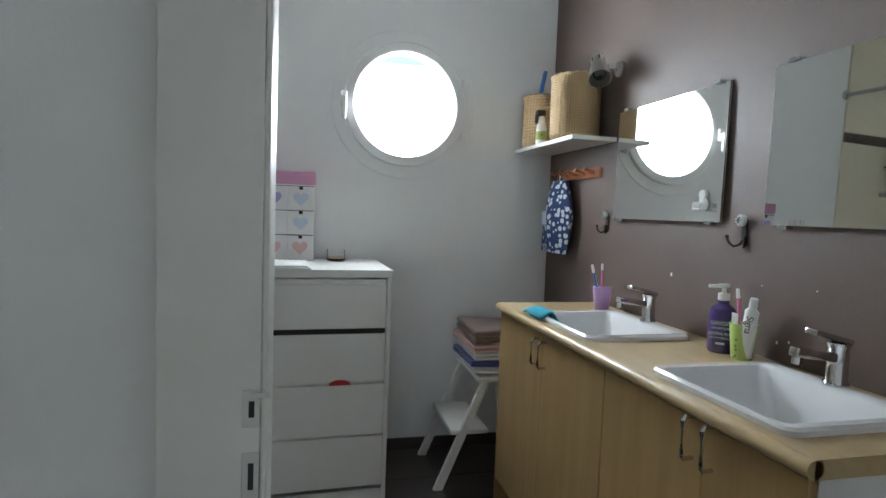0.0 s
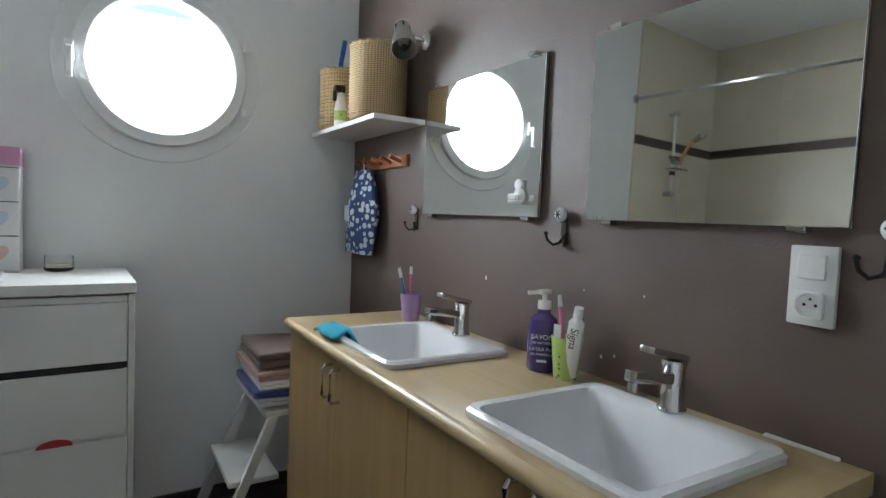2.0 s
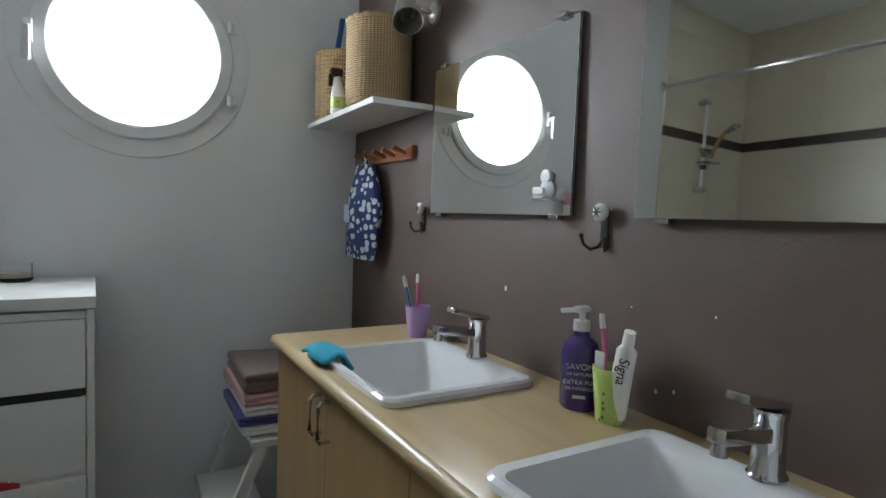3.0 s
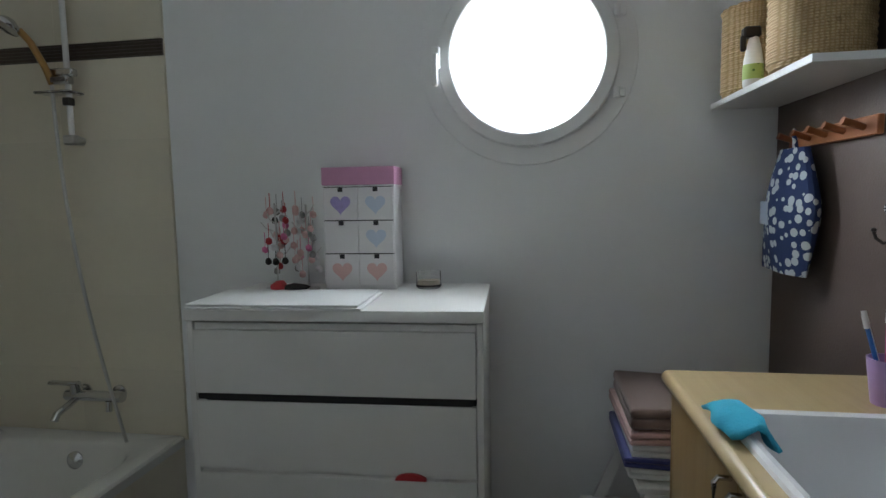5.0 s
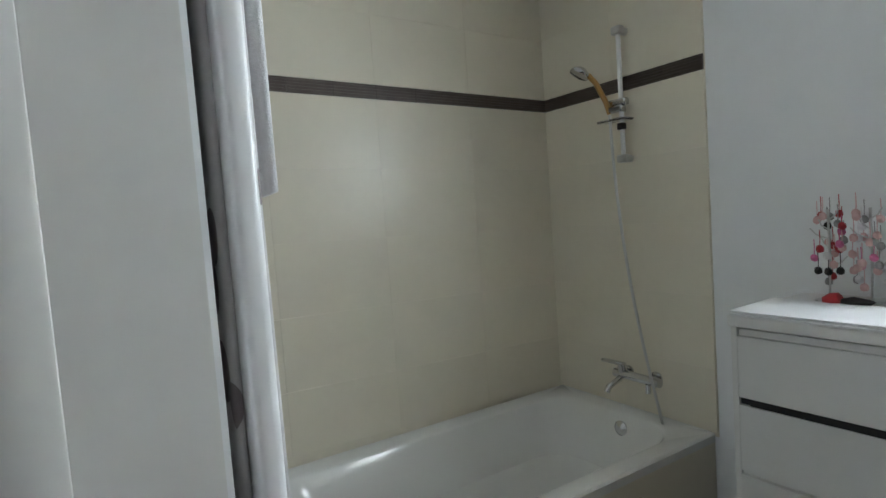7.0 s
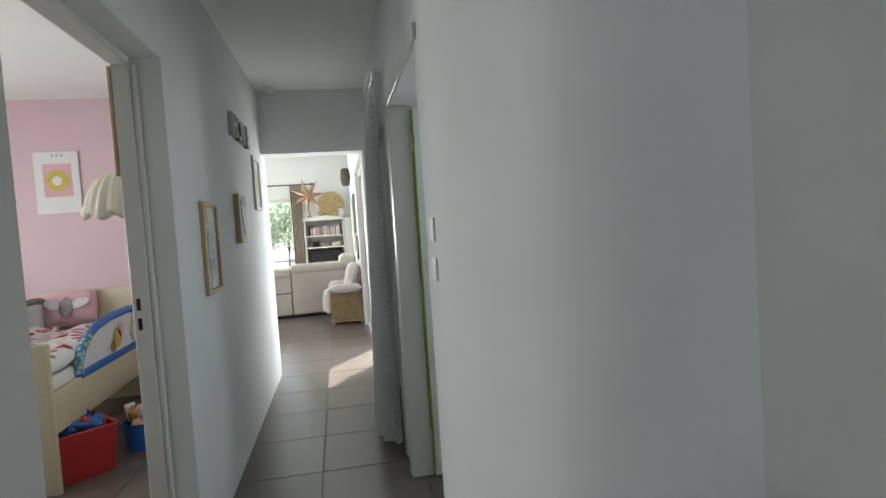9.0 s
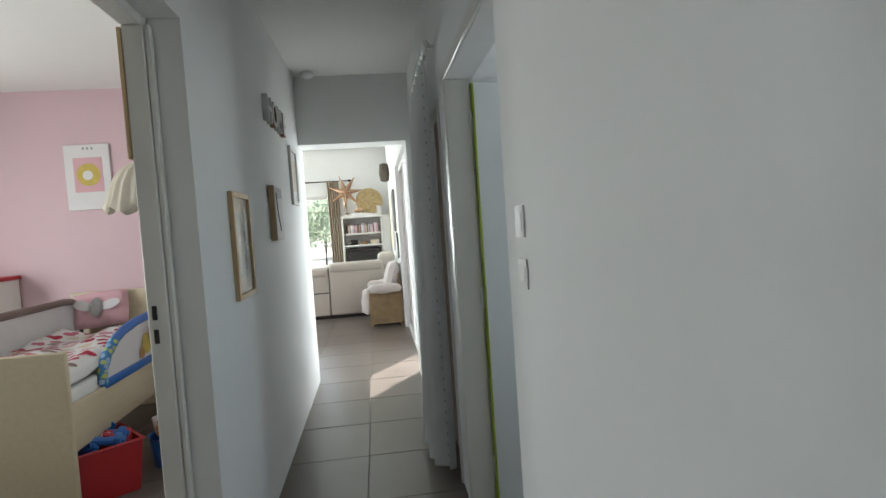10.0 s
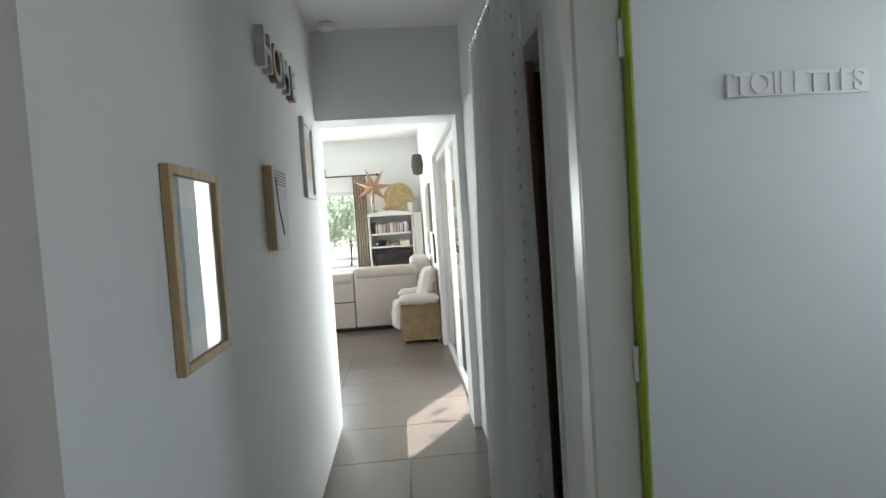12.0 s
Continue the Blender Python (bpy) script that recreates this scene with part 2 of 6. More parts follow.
YELLOW = material("mustard_print", (0.55, 0.42, 0.10), 0.7, vary=0.15, scale=20)
GREY = material("grey_print", (0.30, 0.29, 0.28), 0.8, vary=0.2, scale=40)
LIME = material("lime_green_paint", (0.36, 0.47, 0.035), 0.45, vary=0.05)
DOORWHITE = material("satin_white_door_paint", (0.70, 0.72, 0.73), 0.42, vary=0.02, scale=2, bump=0.03, bscale=120)
FRAMEWHITE = material("satin_white_frame_paint", (0.72, 0.71, 0.67), 0.4, vary=0.03, scale=4)
GLASS = glass("clear_glass")
BULBGLASS = glass("pale_lamp_glass", (0.9, 0.92, 0.9), 0.1)


def translucent(m, color, share):
    """Lets part of the light through a thin cloth or leaf."""
    t = m.node_tree
    out, b = t.nodes["Material Output"], t.nodes["Principled BSDF"]
    tr, mx = t.nodes.new("ShaderNodeBsdfTranslucent"), t.nodes.new("ShaderNodeMixShader")
    tr.inputs["Color"].default_value = (*color, 1)
    mx.inputs[0].default_value = share
    t.links.new(b.outputs[0], mx.inputs[1])
    t.links.new(tr.outputs[0], mx.inputs[2])
    t.links.new(mx.outputs[0], out.inputs["Surface"])
    return m


translucent(SHEER, (0.88, 0.89, 0.89), 0.42)
LEAF = material("green_foliage", (0.12, 0.165, 0.065), 0.6, vary=0.35, scale=3)
translucent(LEAF, (0.56, 0.66, 0.50), 0.7)
BARK = material("grey_bark", (0.12, 0.10, 0.08), 0.9, vary=0.25, scale=8, bump=0.6, bscale=30)
GRAVEL = material("pale_gravel", (0.40, 0.37, 0.32), 0.95, vary=0.2, scale=4, bump=0.4, bscale=60)
RENDER_WALL = material("cream_exterior_render", (0.62, 0.58, 0.50), 0.9, vary=0.06, bump=0.3, bscale=90)
STARPAPER = material("copper_paper", (0.40, 0.24, 0.15), 0.5, vary=0.1, scale=10)


# ---- building helpers ----
def bm_new():
    return bmesh.new()


def box(bm, x0, x1, y0, y1, z0, z1, bev=0.0, seg=1, m=None):
    """A box between the given planes, bevelled where asked."""
    r = bmesh.ops.create_cube(bm, size=1.0)
    vs = r["verts"]
    bmesh.ops.scale(bm, vec=(abs(x1 - x0), abs(y1 - y0), abs(z1 - z0)), verts=vs)
    bmesh.ops.translate(bm, vec=((x0 + x1) / 2, (y0 + y1) / 2, (z0 + z1) / 2), verts=vs)
    if m is not None:
        bmesh.ops.transform(bm, matrix=m, verts=vs)
    if bev:
        es = list({e for v in vs for e in v.link_edges})
        bmesh.ops.bevel(bm, geom=es, offset=bev, segments=seg, profile=0.6, affect="EDGES")
    return bm


def one_box(*a, **k):
    return box(bm_new(), *a, **k)


def rod(bm, a, b, r, r2=None, seg=14, caps=True):
    """A round bar from a to b."""
    a, b = Vector(a), Vector(b)
    d = b - a
    m = Matrix.Translation((a + b) / 2) @ d.to_track_quat("Z", "Y").to_matrix().to_4x4()
    bmesh.ops.create_cone(bm, cap_ends=caps, segments=seg, radius1=r, radius2=r if r2 is None else r2, depth=d.length, matrix=m)
    return bm


def tube(bm, pts, r, seg=10):
    """A bent round bar through points."""
    pts = [Vector(p) for p in pts]
    rings = []
    for i, p in enumerate(pts):
        d = (pts[min(i + 1, len(pts) - 1)] - pts[max(i - 1, 0)]).normalized()
        q = d.to_track_quat("Z", "Y")
        rings.append([bm.verts.new(p + q @ Vector((r * math.cos(2 * math.pi * k / seg), r * math.sin(2 * math.pi * k / seg), 0))) for k in range(seg)])
    for a, b in zip(rings, rings[1:]):
        for k in range(seg):
            bm.faces.new((a[k], a[(k + 1) % seg], b[(k + 1) % seg], b[k]))
    bm.faces.new(rings[0][::-1])
    bm.faces.new(rings[-1])
    return bm


def lathe(bm, profile, seg=28, at=(0, 0, 0), m=None):
    """A turned body: profile of (radius, height) rows."""
    rings = []
    base = Matrix.Translation(at) if m is None else m
    for r, z in profile:
        if r <= 1e-6:
            rings.append([bm.verts.new(base @ Vector((0, 0, z)))])
        else:
            rings.append([bm.verts.new(base @ Vector((r * math.cos(2 * math.pi * k / seg), r * math.sin(2 * math.pi * k / seg), z))) for k in range(seg)])
    for a, b in zip(rings, rings[1:]):
        for k in range(seg):
            if len(a) == 1 and len(b) > 1:
                bm.faces.new((a[0], b[k], b[(k + 1) % seg]))
            elif len(b) == 1 and len(a) > 1:
                bm.faces.new((a[k], a[(k + 1) % seg], b[0]))
            elif len(a) > 1:
                bm.faces.new((a[k], a[(k + 1) % seg], b[(k + 1) % seg], b[k]))
    return bm


def prism(bm, pts, depth, m):
    """A flat outline of (u, v) points made solid by depth, placed by m."""
    lo = [bm.verts.new(m @ Vector((u, v, 0))) for u, v in pts]
    hi = [bm.verts.new(m @ Vector((u, v, depth))) for u, v in pts]
    n = len(pts)
    bm.faces.new(lo[::-1])
    bm.faces.new(hi)
    for k in range(n):
        bm.faces.new((lo[k], lo[(k + 1) % n], hi[(k + 1) % n], hi[k]))
    return bm


def pillow_shape(bm, w, d, h, m, n=14, puff=1.0):
    """A stuffed cushion: full in the middle, thin at the seams."""
    grid = {}
    for s in (1, -1):
        for i in range(n + 1):
            for j in range(n + 1):
                u, v = 2 * i / n - 1, 2 * j / n - 1
                t = max(0.0, (1 - u ** 4) * (1 - v ** 4)) ** 0.5
                e = 1 - 0.05 * (u * u * v * v)
                if s == -1 and (i in (0, n) or j in (0, n)):
                    grid[s, i, j] = grid[1, i, j]
                    continue
                w3 = 0.06 * h * math.sin(7 * u + 3 * v)
                grid[s, i, j] = bm.verts.new(m @ Vector((u * w / 2 * e, v * d / 2 * e, s * h / 2 * t * puff + w3 * t)))
    for s in (1, -1):
        for i in range(n):
            for j in range(n):
                q = [grid[s, i, j], grid[s, i + 1, j], grid[s, i + 1, j + 1], grid[s, i, j + 1]]
                bm.faces.new(q if s == 1 else q[::-1])
    return bm


def root_of(ob):
    while ob.parent:
        ob = ob.parent
    return ob


def part(name, bm, mat, parent=None, label="", smooth=True):
    """One mesh object under a thing or a part."""
    if parent is not None:
        base = Vector(root_of(parent).get("base", (0, 0, 0)))
        bmesh.ops.translate(bm, vec=-base, verts=bm.verts)
    bmesh.ops.recalc_face_normals(bm, faces=bm.faces)
    me = bpy.data.meshes.new(name)
    bm.to_mesh(me)
    bm.free()
    if smooth:
        for p in me.polygons:
            p.use_smooth = True
        me.set_sharp_from_angle(angle=radians(38))
    me.materials.append(mat)
    ob = new(name, me)
    ob.parent = parent
    if label:
        tagged(ob, label)
    return ob


def thing(name, at, label, category, group="", kind=""):
    """An empty at the base of a thing, which carries its parts."""
    ob = new(name)
    ob.empty_display_size = 0.1
    ob.location = at
    ob["base"] = at
    return tagged(ob, label, category, group, kind)


def solid(name, bm, mat, label, category, kind="", group="", smooth=True):
    """A thing that is one mesh."""
    ob = part(name, bm, mat, None, "", smooth)
    return tagged(ob, label, category, group, kind)


def structure(name, bm, mat, label, category="wall"):
    return solid(name, bm, mat, label, category, "structure", smooth=False)


def lettering(text, size, depth, m, mat, parent=None, name="lettering", label="", thick=0.0, stretch=1.0):
    cu = bpy.data.curves.new(name, "FONT")
    cu.body, cu.size, cu.extrude, cu.align_x, cu.align_y, cu.offset = text, size, depth / 2, "CENTER", "CENTER", thick
    tmp = new("tmp", cu)
    bpy.context.view_layer.update()
    me = bpy.data.meshes.new_from_object(tmp.evaluated_get(bpy.context.evaluated_depsgraph_get()))
    bpy.data.objects.remove(tmp)
    bm = bm_new()
    bm.from_mesh(me)
    bpy.data.meshes.remove(me)
    bmesh.ops.transform(bm, matrix=m @ Matrix.Diagonal((stretch, 1, 1, 1)), verts=bm.verts)
    return part(name, bm, mat, parent, label, smooth=False)


def faces_of(normal, up=(0, 0, 1)):
    """A turn whose z axis is the normal and whose y axis is up."""
    z = Vector(normal).normalized()
    x = Vector(up).cross(z).normalized()
    y = z.cross(x)
    return Matrix((x, y, z)).transposed().to_4x4()


def at(p, turn=None):
    return Matrix.Translation(p) @ (turn if turn is not None else Matrix())


# ---- setting: walls, floors, ceilings ----
CE = 2.70                       # ceiling height
HN, HS = -2.14, -3.11           # hall faces
JX = -1.315                     # end of the wall beside the bathroom door

# north wall of the bathroom with the round window
PX, PZ, PR = -0.81, 1.792, 0.31


def wall_with_porthole():
    bm = bm_new()
    half, n = 0.42, 64
    fr, bk = [], []
    for y, keep in ((0.0, fr), (0.24, bk)):
        for k in range(n):
            a = 2 * math.pi * (k + 0.5) / n
            c, s = math.cos(a), math.sin(a)
            e = half / max(abs(c), abs(s))
            keep.append((bm.verts.new((PX + PR * c, y, PZ + PR * s)), bm.verts.new((PX + e * c, y, PZ + e * s))))
    for k in range(n):
        j = (k + 1) % n
        bm.faces.new((fr[k][0], fr[k][1], fr[j][1], fr[j][0]))
        bm.faces.new((bk[k][0], bk[j][0], bk[j][1], bk[k][1]))
        bm.faces.new((fr[k][0], fr[j][0], bk[j][0], bk[k][0]))
    corner = 0.42
    box(bm, -3.3, PX - corner, 0, 0.24, 0, CE)
    box(bm, PX + corner, 0.2, 0, 0.24, 0, CE)
    box(bm, PX - corner, PX + corner, 0, 0.24, 0, PZ - corner)
    box(bm, PX - corner, PX + corner, 0, 0.24, PZ + corner, CE)
    # close the four small gaps between octant rays and the square's corners
    for sx in (-1, 1):
        for sz in (-1, 1):
            c = bm.verts.new((PX + sx * half, 0, PZ + sz * half))
            near = sorted((v for _, v in fr), key=lambda v: (v.co - c.co).length)[:2]
            bm.faces.new((near[0], c, near[1]))
    return bm


structure("wall_north", wall_with_porthole(), WHITE, "white painted bathroom wall with a round window opening")
structure("wall_east", one_box(0, 0.2, -3.35, 0, 0, CE), BROWN, "dark brown painted wall behind the washbasins")
structure("wall_west", one_box(-3.24, -3.096, -2.02, 0, 0, CE), WHITE, "wall behind the bath under cream tiles")
bm = one_box(-3.10, JX, HN, -2.046, 0, CE)
structure("wall_hall_north", bm, WHITE, "white painted hall wall with rounded edge beside the door")
bm = box(bm_new(), -2.43, 0.2, HS - 0.17, HS, 0, CE)
box(bm, -6.72, -3.56, HS - 0.17, HS, 0, CE)
box(bm, -3.56, -2.43, HS - 0.17, HS, 2.13, CE)
structure("wall_hall_south", bm, WHITE, "white painted hall wall with a recessed bedroom doorway")
# stretch past the toilet and the closet
bm = box(bm_new(), -4.42, -4.105, HN, -2.02, 0, CE)
box(bm, -4.105, -3.10, HN, -2.02, 2.03, CE)
box(bm, -5.85, -4.42, HN, -2.02, 2.02, CE)
box(bm, -6.44, -5.85, HN, -2.02, 0, CE)
structure("wall_hall_closets", bm, WHITE, "white painted hall wall with toilet doorway and closet opening")
bm = box(bm_new(), -6.72, -6.44, HS, -2.0, 2.12, CE)
structure("lintel", bm, WHITE, "white painted beam over the end of the hall", "lintel")
bm = box(bm_new(), -6.72, -6.44, -2.19, -2.0, 0, 2.12)
structure("wall_pier", bm, WHITE, "white painted pier beside the glazed door")
# toilet room and closet shells
bm = box(bm_new(), -4.37, -4.24, -2.02, -0.6, 0, CE)
box(bm, -4.37, -3.9, -0.6, -0.5, 0, CE)
box(bm, -3.4, -3.24, -0.6, -0.5, 0, CE)
box(bm, -3.9, -3.4, -0.6, -0.5, 0, 1.1)
box(bm, -3.9, -3.4, -0.6, -0.5, 2.1, CE)
structure("wall_toilet", bm, WHITE, "white painted walls of the small toilet room")
bm = box(bm_new(), -5.95, -4.37, -1.50, -1.40, 0, CE)
box(bm, -5.95, -5.85, -2.02, -1.50, 0, CE)
structure("wall_closet", bm, WHITE, "plain walls of the shelved closet")
# bedroom
bm = box(bm_new(), -6.75, -6.60, -6.6, HS - 0.17, 0, CE)
structure("wall_bedroom_pink", bm, PINK, "pale pink painted bedroom wall")
# south side is out of view; the window's place is assumed
bm = box(bm_new(), -6.6, -5.3, -6.6, -6.45, 0, CE)
box(bm, -3.9, -1.6, -6.6, -6.45, 0, CE)
box(bm, -5.3, -3.9, -6.6, -6.45, 0, 0.9)
box(bm, -5.3, -3.9, -6.6, -6.45, 2.15, CE)
box(bm, -1.75, -1.6, -6.45, HS - 0.17, 0, CE)
structure("wall_bedroom", bm, WHITE, "white painted bedroom walls with a window opening")
# living room
LX = -12.95
bm = box(bm_new(), -6.75, -9.05, -2.19, -2.0, 2.16, 3.0)
box(bm, LX, -9.05, -2.19, -2.0, 0, 3.0)
structure("wall_living_north", bm, WHITE, "white painted living room wall beside the glazed door")
bm = box(bm_new(), LX - 0.2, LX, -3.36, -2.0, 0, 3.0)
box(bm, LX - 0.2, LX, -5.2, -3.36, 2.07, 3.0)
box(bm, LX - 0.2, LX, -5.2, -3.36, 0, 0.62)
box(bm, LX - 0.2, LX, -7.3, -5.2, 0, 3.0)
structure("wall_living_west", bm, WHITE, "white painted end wall with a large window opening")
# this opening is out of view, added to go with the fill lamp
bm = box(bm_new(), LX, -10.8, -7.3, -7.1, 0, 3.0)
box(bm, -8.2, -6.6, -7.3, -7.1, 0, 3.0)
box(bm, -10.8, -8.2, -7.3, -7.1, 2.3, 3.0)
box(bm, -6.75, -6.6, -7.1, -6.6, 0, 3.0)
structure("wall_living_south", bm, WHITE, "white painted living room wall with an added, unseen opening")
bm = box(bm_new(), -6.72, -6.60, -7.1, -2.0, CE, 3.0)
structure("wall_living_upstand", bm, WHITE, "white wall strip above the hall ceiling")
structure("ceiling", one_box(-6.72, 0.2, -6.6, 0.24, CE, CE + 0.12), CEIL, "plain white painted ceiling", "ceiling")
structure("ceiling_living", one_box(LX - 0.2, -6.6, -7.3, -2.0, 3.0, 3.12), CEIL, "plain white living room ceiling", "ceiling")
# unseen overhang, added so that no direct sun enters the round window
structure("sun_block_eave", one_box(-3.5, 0.6, 0.0, 0.75, CE + 0.14, CE + 0.24), RENDER_WALL, "added unseen slab that keeps sun off the round window", "eave")
structure("wall_bathroom_south", one_box(JX - 0.1, 0.2, -3.35, HS - 0.17 - 0.001, 0, CE), WHITE, "plain white wall closing the bathroom")

# added outside to shade the fixed pane and narrow the sun patch
structure("sun_screen_wall", one_box(-9.2, -7.86, -1.99, -1.90, -0.1, 3.0), RENDER_WALL, "added plain wall that keeps sun off the fixed glass")
floor_hall = structure("floor", one_box(-13.1, -1.32, -7.3, -1.4, -0.12, -0.006), FLOORGROUT, "taupe tiled floor with pale grout", "floor")
floor_bath = structure("floor_bathroom", one_box(-1.32, 0.0, -3.3, 0.0, -0.12, -0.006), DARKGROUT, "dark brown tiled bathroom floor", "floor")
floor_tub = structure("floor_under_bath", one_box(-3.096, -1.32, -2.02, 0.0, -0.12, -0.006), DARKGROUT, "dark brown tiled bathroom floor beside the bath", "floor")
structure("ground", one_box(-160, 160, -160, 160, -0.5, -0.14), GRAVEL, "pale gravel and dry grass outside", "ground")
structure("baseboard", box(one_box(-2.16, 0, -0.012, -0.001, 0, 0.06), -0.012, -0.001, -3.2, -2.06, 0, 0.06), DARKTILE, "dark brown tile skirting", "baseboard")

# ---- bathroom: window, mirrors, vanity ----
win = thing("window_1", (PX, 0.0, PZ - 0.34), "round white plastic window, closed, with bright sky behind", "window", kind="structure")
wm = Matrix.Translation((PX, 0, PZ)) @ Matrix.Rotation(radians(90), 4, "X")


def ring(bm, r0, r1, y0, y1, seg=64, soft=0.006):
    """A round window ring between two radii; y is into the wall."""
    prof = [(r0, -y0 - soft), (r0 + soft, -y0), (r1 - soft, -y0), (r1, -y0 - soft), (r1, -y1), (r0, -y1), (r0, -y0 - soft)]
    return lathe(bm, [(r, z) for r, z in prof], seg, m=wm)


part("window_frame", ring(bm_new(), 0.30, 0.372, -0.005, 0.004, soft=0.003), PVC, win, "thin white ring trim on the wall")
part("sash", ring(bm_new(), 0.260, 0.31, -0.028, 0.05), PVC, win)
bm = bm_new()
lathe(bm, [(0, -0.030), (0.264, -0.030), (0.264, -0.036), (0, -0.036)], 64, m=wm)
pane = part("pane", bm, GLASS, win)
pane.visible_shadow = False
bm = box(bm_new(), PX - 0.325, PX - 0.295, -0.045, -0.024, PZ - 0.035, PZ + 0.04, 0.004)
rod(bm, (PX - 0.31, -0.03, PZ), (PX - 0.31, -0.07, PZ), 0.011)
box(bm, PX - 0.322, PX - 0.298, -0.078, -0.062, PZ - 0.10, PZ + 0.012, 0.005)
part("handle", bm, PVC, win)
for dz in (0.125, -0.14):
    bm = rod(bm_new(), (PX + 0.297, -0.03, PZ + dz - 0.018), (PX + 0.297, -0.03, PZ + dz + 0.018), 0.010)
    box(bm, PX + 0.297, PX + 0.327, -0.03, -0.012, PZ + dz - 0.014, PZ + dz + 0.014, 0.003)
    part("hinge", bm, PVC, win)


def mirror(y0, y1, z0, z1, label, clips, yaw, tilt):
    """A clipped mirror that stands off the wall by a hair of yaw and tilt."""
    ob = thing("wall_mirror", (0, (y0 + y1) / 2, z0), label, "mirror")
    hw, hh = abs(y1 - y0) / 2, (z1 - z0) / 2
    m = at((-0.016, (y0 + y1) / 2, (z0 + z1) / 2)) @ Matrix.Rotation(radians(yaw), 4, "Z") @ Matrix.Rotation(radians(tilt), 4, "Y")
    part("mirror_glass", box(bm_new(), -0.003, 0.002, -hw, hw, -hh, hh, 0.0012, 1, m), MIRROR, ob)
    part("backing", box(bm_new(), 0.0022, 0.005, -hw, hw, -hh, hh, 0, 1, m), STEEL, ob, "grey mirror backing edge")
    for y, z in clips:
        s = 1 if z > (z0 + z1) / 2 else -1
        part("clip", one_box(-0.026, -0.0005, y - 0.016, y + 0.016, z - 0.006 + 0.004 * s, z + 0.006 + 0.004 * s, 0.002), CHROME, ob)
    return ob


small = mirror(-1.333, -0.717, 1.257, 1.697, "frameless small mirror held by metal clips", [(-1.285, 1.697), (-0.765, 1.697), (-1.285, 1.257), (-0.765, 1.257)], 0.8, 0.65)
mirror(-2.066, -1.517, 1.254, 1.693, "frameless large mirror held by metal clips", [(-1.575, 1.693), (-2.02, 1.693), (-1.575, 1.254), (-1.99, 1.254)], 1.3, 0.87)
bm = lathe(bm_new(), [(0, 0), (0.022, 0), (0.024, 0.004), (0.014, 0.012), (0, 0.013)], 20, m=at((-0.0215, -1.262, 1.315), faces_of((-1, 0, 0))))
box(bm, -0.053, -0.030, -1.282, -1.242, 1.292, 1.302, 0.003)
box(bm, -0.053, -0.045, -1.282, -1.242, 1.302, 1.32, 0.003)
lathe(bm, [(0, 0), (0.016, 0), (0.016, 0.01), (0, 0.011)], 16, m=at((-0.0215, -1.262, 1.345), faces_of((-1, 0, 0))))
solid("suction_hook", bm, PVC, "white plastic suction hook stuck on the mirror", "hook")

# worktop with two cut-outs, made of strips
TOP, TX0 = 0.879, -0.464
S1, S2 = (-0.86, -1.315), (-1.62, -2.04)
SX0, SX1 = -0.438, -0.072
top = thing("worktop", (-0.25, -1.34, TOP - 0.035), "pale birch worktop with rounded front edge and basin cut-outs", "worktop")
bm = bm_new()
xs = [TX0, SX0 + 0.02, SX1 - 0.02, -0.001]
ys = [-0.576, S1[0] - 0.02, S1[1] + 0.02, S2[0] - 0.02, S2[1] + 0.02, -2.12]
vg = {(i, j, z): bm.verts.new((x, y, z)) for i, x in enumerate(xs) for j, y in enumerate(ys) for z in (TOP - 0.035, TOP)}
cells = [(i, j) for i in range(3) for j in range(5) if not (i == 1 and j in (1, 3))]
for i, j in cells:
    for z in (TOP - 0.035, TOP):
        bm.faces.new([vg[i, j, z], vg[i + 1, j, z], vg[i + 1, j + 1, z], vg[i, j + 1, z]])
    for di, dj, p, q in ((-1, 0, (0, 0), (0, 1)), (1, 0, (1, 0), (1, 1)), (0, -1, (0, 0), (1, 0)), (0, 1, (0, 1), (1, 1))):
        if (i + di, j + dj) not in cells:
            a, b = (i + p[0], j + p[1]), (i + q[0], j + q[1])
            bm.faces.new([vg[(*a, TOP)], vg[(*b, TOP)], vg[(*b, TOP - 0.035)], vg[(*a, TOP - 0.035)]])
part("slab", bm, BIRCH_TOP, top)
part("front_edge", rod(bm_new(), (TX0 + 0.001, -0.576, TOP - 0.0175), (TX0 + 0.001, -2.12, TOP - 0.0175), 0.0172), BIRCH_TOP, top)
bm = one_box(-0.012, -0.001, -2.075, -1.955, TOP, TOP + 0.006, 0.002)
solid("sealant_scrap", bm, PVC, "loose strip of white sealant on the worktop", "sealant")


def d_handle(y, z0, z1, parent, x=-0.478):
    bm = tube(bm_new(), [(x, y, z1 - 0.004), (x - 0.022, y, z1 - 0.003), (x - 0.029, y, z1 - 0.012), (x - 0.029, y, z0 + 0.012), (x - 0.022, y, z0 + 0.003), (x, y, z0 + 0.004)], 0.0052, 10)
    return part("handle", bm, CHROME, parent, "chrome bow handle")


